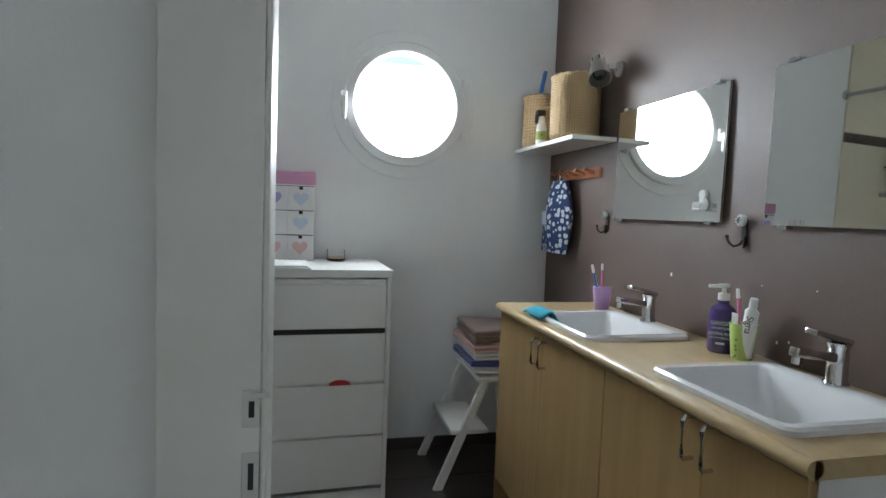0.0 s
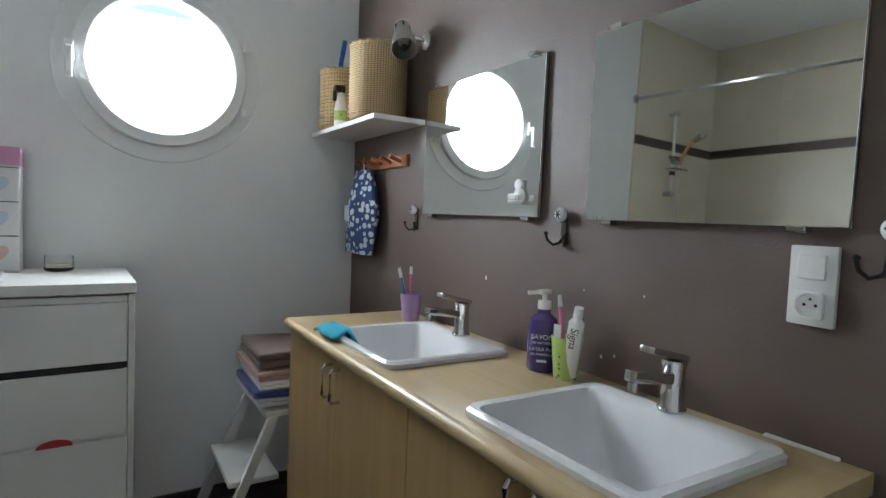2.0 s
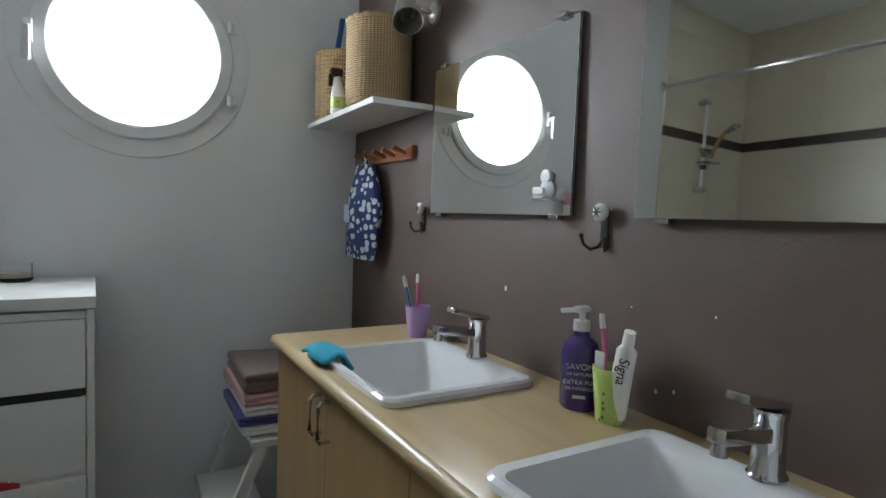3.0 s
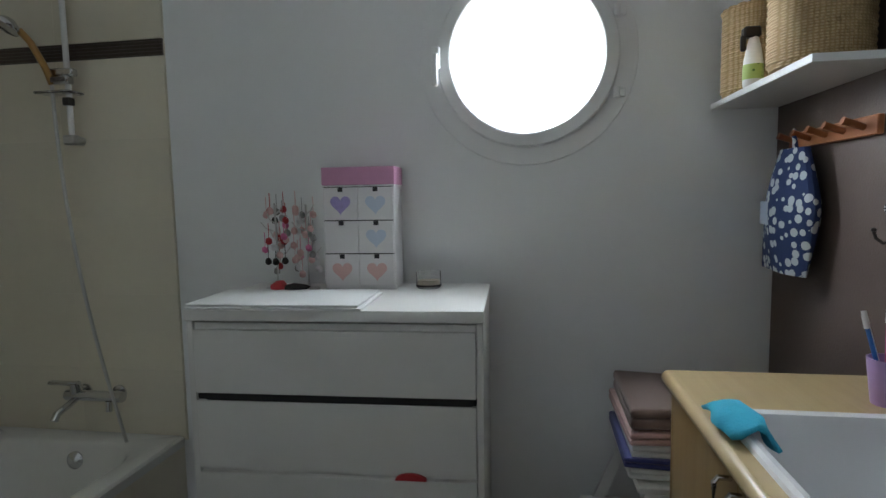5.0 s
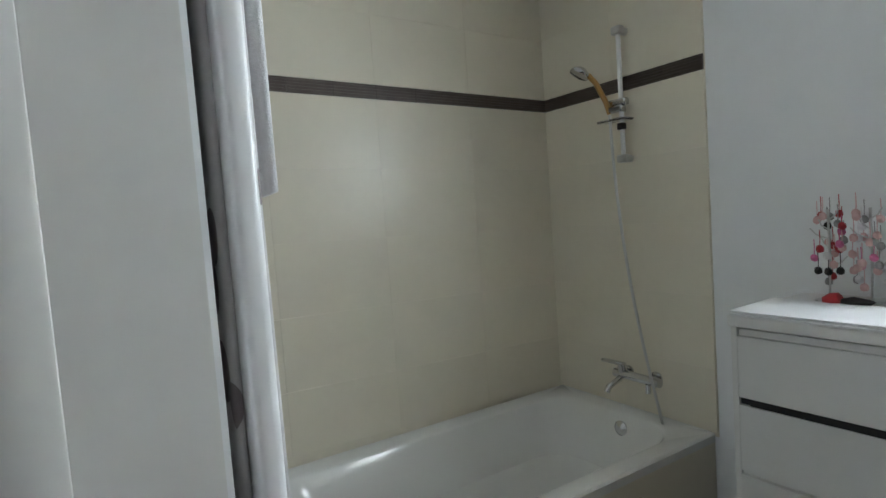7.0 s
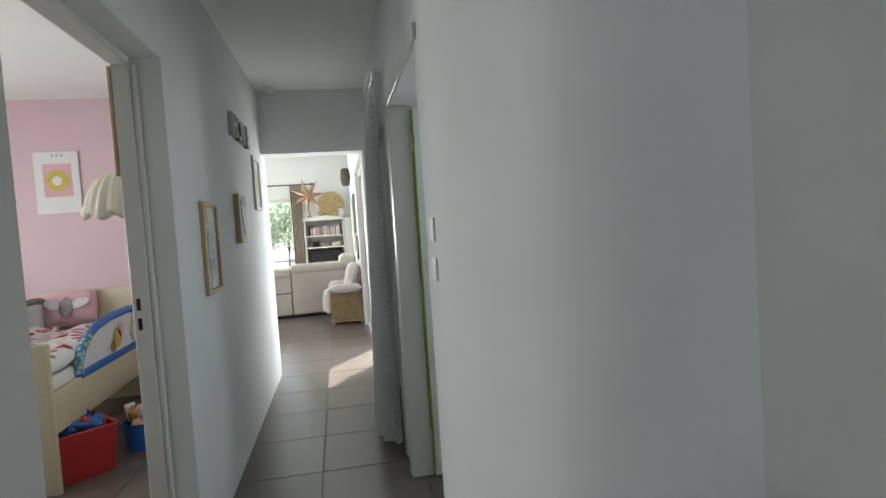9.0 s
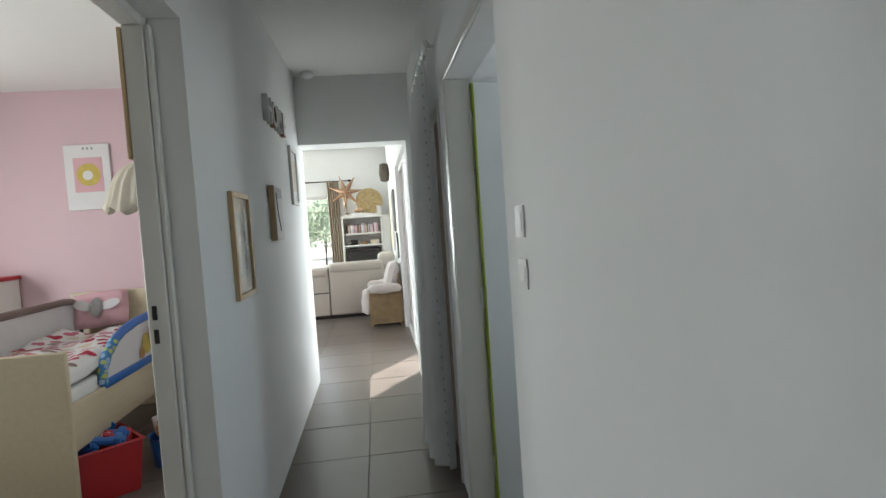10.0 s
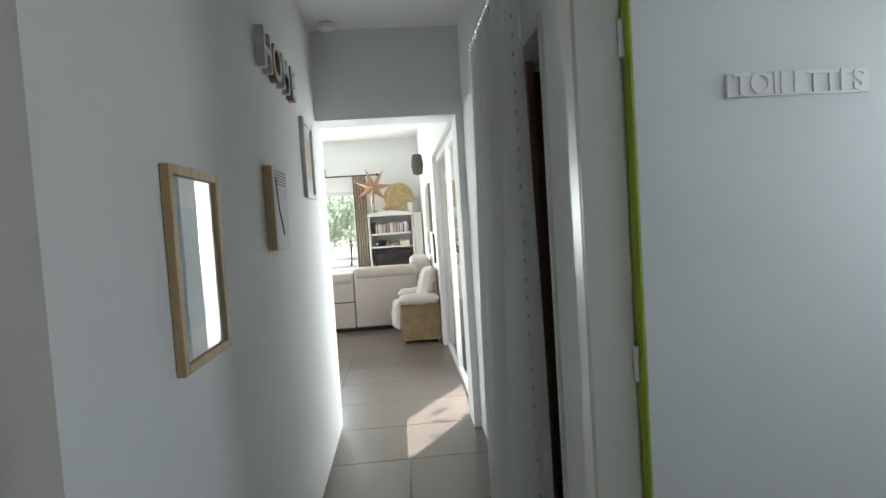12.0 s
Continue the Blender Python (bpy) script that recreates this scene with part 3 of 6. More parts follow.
def vanity_unit(y0, y1, split, hz):
    ob = thing("vanity_cabinet", (-0.24, (y0 + y1) / 2, 0), "birch veneer washbasin cabinet with chrome handles, closed", "cabinet", "vanity cabinets")
    part("body", one_box(-0.435, -0.002, y1 + 0.001, y0 - 0.001, 0.10, TOP - 0.15, 0.001), LACQUER, ob, "white cabinet carcass")
    for a in (y1 + 0.001, y0 - 0.017):
        part("side", one_box(-0.435, -0.002, a, a + 0.016, TOP - 0.1495, TOP - 0.036), LACQUER, ob)
    part("plinth", one_box(-0.39, -0.02, y1 + 0.001, y0 - 0.001, 0.0, 0.099), WALNUT, ob, "dark recessed plinth")
    for a, b, h in ((y0, split, split + 0.030), (split, y1, split - 0.030)):
        door = part("door", one_box(-0.455, -0.436, b + 0.0015, a - 0.0015, 0.105, TOP - 0.042, 0.0015), BIRCH_FRONT, ob)
        d_handle(h, hz - 0.10, hz, door, -0.455)
    return ob


vanity_unit(-0.592, -1.447, -1.02, 0.82)
vanity_unit(-1.449, -2.105, -1.852, 0.845)
bm = one_box(-0.455, -0.005, -0.5915, -0.579, 0.0, TOP - 0.036, 0.001)
solid("vanity_end_panel", bm, BIRCH_FRONT, "birch veneer end panel of the cabinet row", "panel")


def washbasin(y0, y1):
    """A square inset basin with a raised rim and sloping bowl."""
    ob = thing("washbasin", ((SX0 + SX1) / 2, (y0 + y1) / 2, TOP), "white ceramic inset washbasin, empty", "washbasin", "washbasins")
    bm = bm_new()
    cy, hy, cx, hx = (y0 + y1) / 2, abs(y1 - y0) / 2, (SX0 + SX1) / 2, (SX1 - SX0) / 2

    def loop(ex, ey, z, r, shift=0.0):
        pts = []
        for qx, qy, a0 in ((1, 1, 0), (-1, 1, 90), (-1, -1, 180), (1, -1, 270)):
            for k in range(6):
                a = radians(a0 + 18 * k)
                pts.append(bm.verts.new((cx + shift + qx * (ex - r) + r * math.cos(a), cy + qy * (ey - r) + r * math.sin(a), z)))
        return pts
    rows = [loop(hx, hy, TOP + 0.0005, 0.03), loop(hx, hy, TOP + 0.011, 0.03), loop(hx - 0.006, hy - 0.006, TOP + 0.017, 0.028),
            loop(hx - 0.028, hy - 0.026, TOP + 0.016, 0.024, -0.012), loop(hx - 0.038, hy - 0.034, TOP + 0.006, 0.022, -0.014),
            loop(hx - 0.060, hy - 0.075, TOP - 0.06, 0.03, -0.014), loop(hx - 0.085, hy - 0.12, TOP - 0.125, 0.04, -0.012),
            loop(hx - 0.11, hy - 0.15, TOP - 0.134, 0.03, -0.01)]
    for a, b in zip(rows, rows[1:]):
        for k in range(len(a)):
            bm.faces.new((a[k], a[(k + 1) % len(a)], b[(k + 1) % len(a)], b[k]))
    bm.faces.new(rows[-1])
    part("bowl", bm, CERAMIC, ob)
    part("drain", lathe(bm_new(), [(0, 0.004), (0.02, 0.004), (0.03, 0.002), (0.031, 0), (0, 0)], 24, at=(cx - 0.01, cy, TOP - 0.134)), CHROME, ob, "chrome plug")
    return ob


washbasin(*S1)
washbasin(*S2)


def basin_tap(x, y, turn):
    ob = thing("basin_tap", (x, y, TOP + 0.017), "chrome single-lever basin mixer tap", "tap", "basin taps")
    z = TOP + 0.017
    part("body", lathe(bm_new(), [(0.0, 0), (0.026, 0), (0.027, 0.005), (0.0225, 0.012), (0.0215, 0.085), (0.024, 0.09), (0.024, 0.098), (0, 0.099)], 24, at=(x, y, z)), CHROME, ob)
    bm = bm_new()
    m = at((x, y, z + 0.062)) @ Matrix.Rotation(radians(turn), 4, "Z") @ Matrix.Rotation(radians(8), 4, "Y")
    box(bm, -0.125, 0.0, -0.014, 0.014, -0.010, 0.012, 0.005, 2, m)
    rod(bm, m @ Vector((-0.112, 0, -0.01)), m @ Vector((-0.112, 0, -0.026)), 0.011)
    part("spout", bm, CHROME, ob)
    m = at((x, y, z + 0.104)) @ Matrix.Rotation(radians(turn), 4, "Z") @ Matrix.Rotation(radians(14), 4, "Y")
    part("lever", box(bm_new(), -0.085, 0.026, -0.017, 0.017, -0.006, 0.008, 0.005, 2, m), CHROME, ob)
    return ob


basin_tap(-0.095, -1.105, 0)
basin_tap(-0.09, -1.825, 0)


def tumbler(x, y, r0, r1, h, mat, label):
    ob = thing("toothbrush_cup", (x, y, TOP), label, "cup")
    part("cup", lathe(bm_new(), [(0, 0), (r0, 0), (r0 + 0.001, 0.004), (r1, h), (r1 - 0.003, h), (r0 - 0.003, 0.006), (0, 0.006)], 24, at=(x, y, TOP)), mat, ob)
    return ob


def toothbrush(a, b, mat, label):
    a, b = Vector(a), Vector(b)
    ob = thing("toothbrush", tuple(a), label, "toothbrush", "toothbrushes")
    d = (b - a).normalized()
    part("stem", tube(bm_new(), [a, a + (b - a) * 0.5, a + (b - a) * 0.8, b], 0.0045, 8), mat, ob)
    bm = rod(bm_new(), b, b + d * 0.028, 0.006, 0.005, 8)
    part("head", bm, PVC, ob, "white bristle head")
    return ob


tumbler(-0.085, -0.765, 0.028, 0.039, 0.095, LILAC, "lilac plastic cup holding toothbrushes")
toothbrush((-0.085, -0.76, TOP + 0.01), (-0.07, -0.73, TOP + 0.16), ROSE, "pink toothbrush standing in a cup")
toothbrush((-0.085, -0.765, TOP + 0.01), (-0.105, -0.72, TOP + 0.155), PVC, "white toothbrush standing in a cup")
toothbrush((-0.088, -0.768, TOP + 0.01), (-0.115, -0.74, TOP + 0.15), BLUE, "blue toothbrush standing in a cup")
tumbler(-0.085, -1.536, 0.027, 0.037, 0.10, GREENCUP, "green printed cup holding toothpaste")
toothbrush((-0.085, -1.533, TOP + 0.01), (-0.08, -1.503, TOP + 0.165), ROSE, "red and white toothbrush standing in a cup")
tpt = thing("toothpaste_tube", (-0.09, -1.553, TOP + 0.012), "white toothpaste tube with blue print", "toothpaste")
m = at((-0.09, -1.550, TOP + 0.012)) @ Matrix.Rotation(radians(14), 4, "X") @ Matrix.Rotation(radians(-6), 4, "Y") @ Matrix.Rotation(radians(-62), 4, "Z")
bm = bm_new()
lathe(bm, [(0, 0.0), (0.019, 0.0), (0.019, 0.04), (0.018, 0.135), (0.008, 0.148), (0, 0.148)], 20, m=m @ Matrix.Diagonal((1, 0.6, 1, 1)))
part("tube_body", bm, PVC, tpt)
part("cap", lathe(bm_new(), [(0, 0.148), (0.011, 0.148), (0.010, 0.172), (0, 0.172)], 16, m=m), PVC, tpt)
lettering("Signa", 0.026, 0.0006, m @ at((0.001, -0.0118, 0.098)) @ Matrix.Rotation(radians(90), 4, "X") @ Matrix.Rotation(radians(-90), 4, "Z"), IRON, tpt, "print", "dark printed word")
bm = one_box(-0.098, -0.095, -1.526, -1.502, TOP + 0.05, TOP + 0.125, 0.001, m=at((0, 0, 0)))
ob = solid("small_sachet", bm, WHITECARD, "small white printed sachet standing in a cup", "sachet")

soap = thing("soap_bottle", (-0.085, -1.453, TOP), "purple liquid soap bottle with white pump", "bottle")
part("bottle", lathe(bm_new(), [(0, 0), (0.034, 0), (0.038, 0.006), (0.038, 0.105), (0.033, 0.128), (0.016, 0.142), (0.015, 0.152), (0, 0.152)], 28, at=(-0.085, -1.453, TOP)), PURPLE, soap)
bm = rod(bm_new(), (-0.085, -1.453, TOP + 0.152), (-0.085, -1.453, TOP + 0.172), 0.0165, seg=18)
rod(bm, (-0.085, -1.453, TOP + 0.172), (-0.085, -1.453, TOP + 0.19), 0.006)
box(bm, -0.105, -0.068, -1.463, -1.443, TOP + 0.188, TOP + 0.20, 0.004)
rod(bm, (-0.10, -1.453, TOP + 0.194), (-0.128, -1.440, TOP + 0.192), 0.005)
part("pump", bm, PVC, soap, "white pump head")
sd = Vector((-0.085, -1.453, 0))
fn = Vector((-0.70, -0.714, 0))
for txt, s, z in (("SAVON", 0.0165, 0.088), ("DE NATUREL", 0.0085, 0.074), ("EXTRA PUR", 0.0120, 0.058), ("DE MARSEILLE", 0.0085, 0.046)):
    lettering(txt, s, 0.0008, at(sd + fn * 0.0388 + Vector((0, 0, TOP + z)), faces_of(fn)), PALEBLUE, soap, "print", "pale printed word")
part("print", one_box(-0.012, 0.012, -0.0004, 0.0004, -0.003, 0.003, m=at(sd + fn * 0.0388 + Vector((0, 0, TOP + 0.03))) @ Matrix.Rotation(radians(-45), 4, "Z")), PALEBLUE, soap)

# cloth on the basin edge
bm = bm_new()
n = 14
grid = []
PROFILE = ((-0.462, 0.006), (-0.450, 0.016), (-0.436, 0.024), (-0.415, 0.025), (-0.396, 0.018), (-0.386, 0.004), (-0.380, -0.018))
for i in range(n + 1):
    u = i / n
    end = 0.006 * math.sin(math.pi * u)
    grid.append([bm.verts.new((x + 0.006 * math.sin(7 * u + j), -0.848 - 0.145 * u - 0.012 * math.sin(j * 0.9), TOP + z + end + 0.003 * math.sin(9 * u + 1.7 * j))) for j, (x, z) in enumerate(PROFILE)])
for a, b in zip(grid, grid[1:]):
    for k in range(6):
        bm.faces.new((a[k], a[k + 1], b[k + 1], b[k]))
cl = solid("wash_cloth", bm, CLOTH_TEAL, "turquoise wash cloth draped over the basin edge", "cloth")
mod = cl.modifiers.new("thick", "SOLIDIFY")
mod.thickness, mod.offset = 0.008, 1

# light switch and socket
plate = thing("switch_socket_plate", (0, -2.016, 1.091), "white double plate with light switch and power socket", "switch")
part("plate", one_box(-0.012, -0.0005, -2.053, -1.979, 1.089, 1.223, 0.004, 2), PVC, plate)
part("rocker", one_box(-0.017, -0.012, -2.038, -1.994, 1.167, 1.209, 0.002), PVC, plate)
bm = bm_new()
hy, hz, hr = -2.016, 1.124, 0.0195
loops = []
for k in range(32):
    c, d = math.cos(2 * math.pi * (k + 0.5) / 32), math.sin(2 * math.pi * (k + 0.5) / 32)
    e = 0.023 / max(abs(c), abs(d))
    loops.append([bm.verts.new((x, hy + q * c, hz + q * d)) for x, q in ((-0.0122, e), (-0.021, e), (-0.022, e - 0.0015), (-0.022, hr), (-0.0126, hr - 0.001))])
for k in range(32):
    a, b = loops[k], loops[(k + 1) % 32]
    for q in range(4):
        bm.faces.new((a[q], a[q + 1], b[q + 1], b[q]))
bm.faces.new([v[4] for v in loops])
part("socket_square", bm, PVC, plate)
for dy, dz, r in ((-0.009, 0, 0.0026), (0.009, 0, 0.0026), (0, 0.010, 0.0022)):
    part("contact", lathe(bm_new(), [(0, 0.0005), (r, 0.0005), (r, 0), (0, 0)], 10, m=at((-0.0127, -2.016 + dy, 1.124 + dz), faces_of((-1, 0, 0)))), IRON, plate)


def coat_hook(y, z, tilt=0):
    ob = thing("wall_hook", (0, y, z - 0.09), "double iron wall hook with a white porcelain knob", "hook", "porcelain hooks")
    m = at((0, y, z)) @ Matrix.Rotation(radians(tilt), 4, "X")
    part("back_plate", box(bm_new(), -0.006, -0.0005, -0.011, 0.011, -0.075, 0.005, 0.002, 1, m), IRON, ob)
    bm = lathe(bm_new(), [(0, 0.030), (0.012, 0.0285), (0.0185, 0.022), (0.0185, 0.014), (0.011, 0.010), (0.006, 0.0), (0, 0)], 22, m=m @ faces_of((-1, 0, 0)))
    part("knob", bm, CERAMIC, ob, "white porcelain knob with dark star")
    for k in range(3):
        c = Matrix.Rotation(radians(60 * k), 4, "Z")
        part("star_mark", box(bm_new(), -0.011, 0.011, -0.0018, 0.0018, 0.0292, 0.0302, 0, 1, m @ faces_of((-1, 0, 0)) @ c), IRON, ob)
    for s in (-1, 1):
        pts = [(-0.006, 0, -0.055), (-0.012, s * 0.008, -0.072), (-0.022, s * 0.020, -0.078), (-0.030, s * 0.032, -0.068), (-0.033, s * 0.037, -0.052)]
        arm = part("arm", tube(bm_new(), [m @ Vector(p) for p in pts], 0.0036, 8), IRON, ob)
        part("tip", lathe(bm_new(), [(0, -0.006), (0.005, -0.003), (0.006, 0), (0.005, 0.003), (0, 0.006)], 10, m=m @ at((-0.033, s * 0.037, -0.049))), IRON, arm)
    return ob


coat_hook(-0.633, 1.272)
coat_hook(-1.423, 1.265)
coat_hook(-2.127, 1.254, 6)

# corner shelf with baskets and lamp
sh = thing("wall_shelf", (-0.1, -0.33, 1.586), "white laminate corner shelf with storage baskets", "shelf")
part("board", one_box(-0.2065, -0.001, -0.6665, -0.001, 1.586, 1.604, 0.0015), LACQUER, sh)
part("edge_band", one_box(-0.2085, -0.2067, -0.6665, -0.001, 1.5865, 1.6035), PVC, sh, "thin white edging strip")
part("edge_band", one_box(-0.2085, -0.001, -0.6685, -0.6667, 1.5865, 1.6035), PVC, sh, "thin white edging strip")


def basket(x, y, r, h, label):
    ob = thing("storage_basket", (x, y, 1.6045), label, "basket", "shelf baskets")
    prof = [(0, 0.0), (r * 0.95, 0.0), (r * 0.985, 0.012)]
    rows = 16
    for k in range(rows):
        z = 0.014 + (h - 0.02) * k / (rows - 1)
        prof += [(r + 0.0028, z), (r, z + (h - 0.02) / rows * 0.5)]
    prof += [(r - 0.006, h), (r - 0.010, h - 0.01), (r - 0.012, 0.02), (0, 0.016)]
    part("body", lathe(bm_new(), prof, 48, at=(x, y, 1.6045)), BASKET, ob)
    bm = bm_new()
    ring = []
    for k in range(72):
        t = 2 * math.pi * k / 72
        ring.append((x + (r - 0.002 + 0.0015 * math.sin(t * 18)) * math.cos(t), y + (r - 0.002 + 0.0015 * math.sin(t * 18)) * math.sin(t), 1.6045 + h + 0.003 + 0.002 * math.sin(t * 18 + 1)))
    tube(bm, ring + ring[:1], 0.0075, 8)
    part("rim", bm, BASKET, ob, "plaited seagrass rim")
    return ob


basket(-0.118, -0.50, 0.108, 0.27, "large round seagrass basket on the shelf")
basket(-0.115, -0.125, 0.098, 0.25, "smaller round seagrass basket in the shelf corner")
sp = thing("spray_bottle", (-0.185, -0.285, 1.6045), "white spray bottle with green label and dark trigger", "bottle")
part("bottle", lathe(bm_new(), [(0, 0), (0.024, 0), (0.026, 0.01), (0.025, 0.07), (0.018, 0.11), (0.012, 0.135), (0, 0.135)], 22, at=(-0.185, -0.285, 1.6045)), PVC, sp)
part("label", lathe(bm_new(), [(0.0262, 0.02), (0.0266, 0.02), (0.0262, 0.06), (0.0258, 0.06)], 22, at=(-0.185, -0.285, 1.6045)), GREENCUP, sp, "green printed label")
bm = box(bm_new(), -0.215, -0.17, -0.30, -0.27, 1.738, 1.768, 0.005)
box(bm, -0.22, -0.205, -0.292, -0.278, 1.703, 1.748, 0.004)
part("trigger", bm, IRON, sp)
br = thing("blue_brush", (-0.15, -0.17, 1.85), "blue plastic brush standing in a basket", "brush")
part("brush_handle", box(bm_new(), -0.010, 0.010, -0.006, 0.006, -0.12, 0.12, 0.004, 2, at((-0.15, -0.17, 1.865)) @ Matrix.Rotation(radians(26), 4, "X")), BLUE, br)

lamp = thing("spot_lamp", (0, -0.66, 1.86), "brushed metal wall spotlight, switched off", "lamp")
part("rosette", lathe(bm_new(), [(0, 0), (0.032, 0), (0.032, 0.012), (0.014, 0.020), (0, 0.020)], 24, m=at((-0.001, -0.672, 1.888), faces_of((-1, 0, 0)))), STEEL, lamp)
bm = tube(bm_new(), [(-0.02, -0.672, 1.888), (-0.045, -0.668, 1.892), (-0.065, -0.66, 1.894)], 0.007)
lathe(bm, [(0, -0.014), (0.012, -0.010), (0.015, 0), (0.012, 0.010), (0, 0.014)], 14, at=(-0.065, -0.66, 1.894))
part("arm", bm, CHROME, lamp)
ld = Vector((-0.20, -0.60, -0.77)).normalized()
lm = at((-0.095, -0.635, 1.935)) @ ld.to_track_quat("Z", "Y").to_matrix().to_4x4() @ Matrix.Scale(1.12, 4)
head = part("shade", lathe(bm_new(), [(0, 0), (0.018, 0.0), (0.025, 0.004), (0.027, 0.055), (0.031, 0.06), (0.042, 0.125), (0.040, 0.125), (0.029, 0.06), (0.012, 0.03), (0, 0.03)], 28, m=lm), STEEL, lamp)
part("bulb", lathe(bm_new(), [(0.012, 0.04), (0.014, 0.06), (0.024, 0.085), (0.024, 0.10), (0.012, 0.118), (0, 0.12)], 20, m=lm), BULBGLASS, lamp, "clear reflector bulb")
# slots are thin black blocks, not cut; the dark inside is only colour
for k in range(6):
    part("vent_slot", box(bm_new(), -0.003, 0.003, 0.0255, 0.0275, 0.015, 0.035, 0, 1, lm @ Matrix.Rotation(radians(60 * k), 4, "Z")), BLACK, lamp)

# peg rail with a bag
rail = thing("peg_rail", (0, -0.28, 1.43), "orange-brown wooden peg rail on the wall", "peg rail")
part("back_board", one_box(-0.016, -0.0005, -0.56, -0.12, 1.440, 1.487, 0.003), COPPERWOOD, rail)
for k in range(5):
    y = -0.165 - 0.086 * k
    part("peg", rod(bm_new(), (-0.016, y, 1.461), (-0.065, y, 1.479), 0.008, 0.010, 12), COPPERWOOD, rail)
bag = thing("fabric_bag", (-0.05, -0.17, 1.07), "dark blue cloth bag with pale blossom print, hanging", "bag")
bm = bm_new()
rows = []
for i in range(13):
    u = i / 12
    z = 1.435 - 0.36 * u
    w = 0.072 + 0.072 * min(1, u * 2.2) + 0.006 * math.sin(4 * u)
    cy = -0.245 + 0.05 * u
    rows.append([bm.verts.new((-0.05 - (0.022 + 0.02 * math.sin(math.pi * u)) * math.cos(2 * math.pi * k / 20) * (1 + 0.25 * math.sin(3 * 2 * math.pi * k / 20 + 3 * u)), cy + w * math.sin(2 * math.pi * k / 20), z)) for k in range(20)])
for a, b in zip(rows, rows[1:]):
    for k in range(20):
        bm.faces.new((a[k], a[(k + 1) % 20], b[(k + 1) % 20], b[k]))
bm.faces.new(rows[0])
bm.faces.new(rows[-1][::-1])
part("sack", bm, BLUEBAG, bag)
part("label_patch", one_box(-0.0985, -0.095, -0.218, -0.138, 1.215, 1.285, 0.001), PALEBLUE, bag, "pale blue label patch")
part("strap", tube(bm_new(), [(-0.05, -0.255, 1.42), (-0.058, -0.253, 1.468), (-0.058, -0.249, 1.485), (-0.05, -0.24, 1.468), (-0.045, -0.225, 1.42)], 0.006), BLUEBAG, bag)
for y, z, s in ((-1.09, 1.065, 0.012), (-1.566, 0.93, 0.008), (-1.678, 1.09, 0.004), (-1.605, 0.94, 0.007), (-2.145, 1.05, 0.005), (-1.50, 1.08, 0.003)):
    solid("paint_chip", one_box(-0.0012, -0.0004, y - s * 0.35, y + s * 0.35, z - s / 2, z + s / 2), PVC, "small white chip in the brown paint", "paint chip", group="paint chips")

# ---- bathroom: chest of drawers and what stands on it ----
DM = Matrix.Translation((-1.355, -0.527, 0)) @ Matrix.Rotation(radians(2.0), 4, "Z")     # front middle; +y to the wall
chest = thing("chest_of_drawers", (-1.305, -0.25, 0), "white lacquered four-drawer chest with grooves for handles", "chest of drawers")
DW, DD = 0.857, 0.485
bm = bm_new()
box(bm, -DW / 2, -DW / 2 + 0.018, 0.004, DD, 0, 0.971, 0.001, 1, DM)
box(bm, DW / 2 - 0.018, DW / 2, 0.004, DD, 0, 0.971, 0.001, 1, DM)
box(bm, -DW / 2 + 0.018, DW / 2 - 0.018, DD - 0.01, DD, 0, 0.971, 0, 1, DM)
box(bm, -DW / 2 + 0.018, DW / 2 - 0.018, 0.02, DD - 0.01, 0.0, 0.05, 0, 1, DM)
part("carcass", bm, LACQUER, chest)
part("top", box(bm_new(), -DW / 2 - 0.004, DW / 2 + 0.004, -0.006, DD, 0.973, 1.006, 0.0015, 1, DM), LACQUER, chest)
for z0, z1, out in ((0.759, 0.945, 0.0), (0.533, 0.736, 0.0), (0.306, 0.521, 0.004), (0.075, 0.294, 0.0)):
    part("drawer_front", box(bm_new(), -DW / 2 + 0.02, DW / 2 - 0.02, -out, 0.018, z0, z1, 0.0018, 1, DM), LACQUER, chest)
    # groove over the second drawer is black: its shade is put in as colour
    part("drawer_groove", box(bm_new(), -DW / 2 + 0.02, DW / 2 - 0.02, 0.012, 0.03, z1 + 0.001, z1 + 0.02, 0, 1, DM), LACQUER if z0 != 0.533 else BLACK, chest)
# black strip fills this gap in place of its shade
part("drawer_gap_shade", box(bm_new(), -DW / 2 + 0.05, DW / 2 - 0.03, 0.004, 0.014, 0.7365, 0.7585, 0, 1, DM), BLACK, chest, "black strip standing in for shade in a drawer gap")
bm = bm_new()
prism(bm, [(0.045 * math.cos(radians(a)), 0.021 * math.sin(radians(a))) for a in range(0, 181, 15)], 0.012, DM @ at((0.222, 0.004, 0.522), faces_of((0, -1, 0))))
solid("red_garment", bm, RED, "red cloth sticking out of a closed drawer", "garment")

bm = bm_new()
for k, (w, z) in enumerate(((0.52, 1.006), (0.51, 1.014))):
    box(bm, -0.425, -0.425 + w, -0.012 + 0.006 * k, 0.26, z + 0.0005, z + 0.0078, 0.003, 2, DM)
solid("folded_towel", bm, CLOTH_WHITE, "thin white folded towel lying on the chest", "towel")

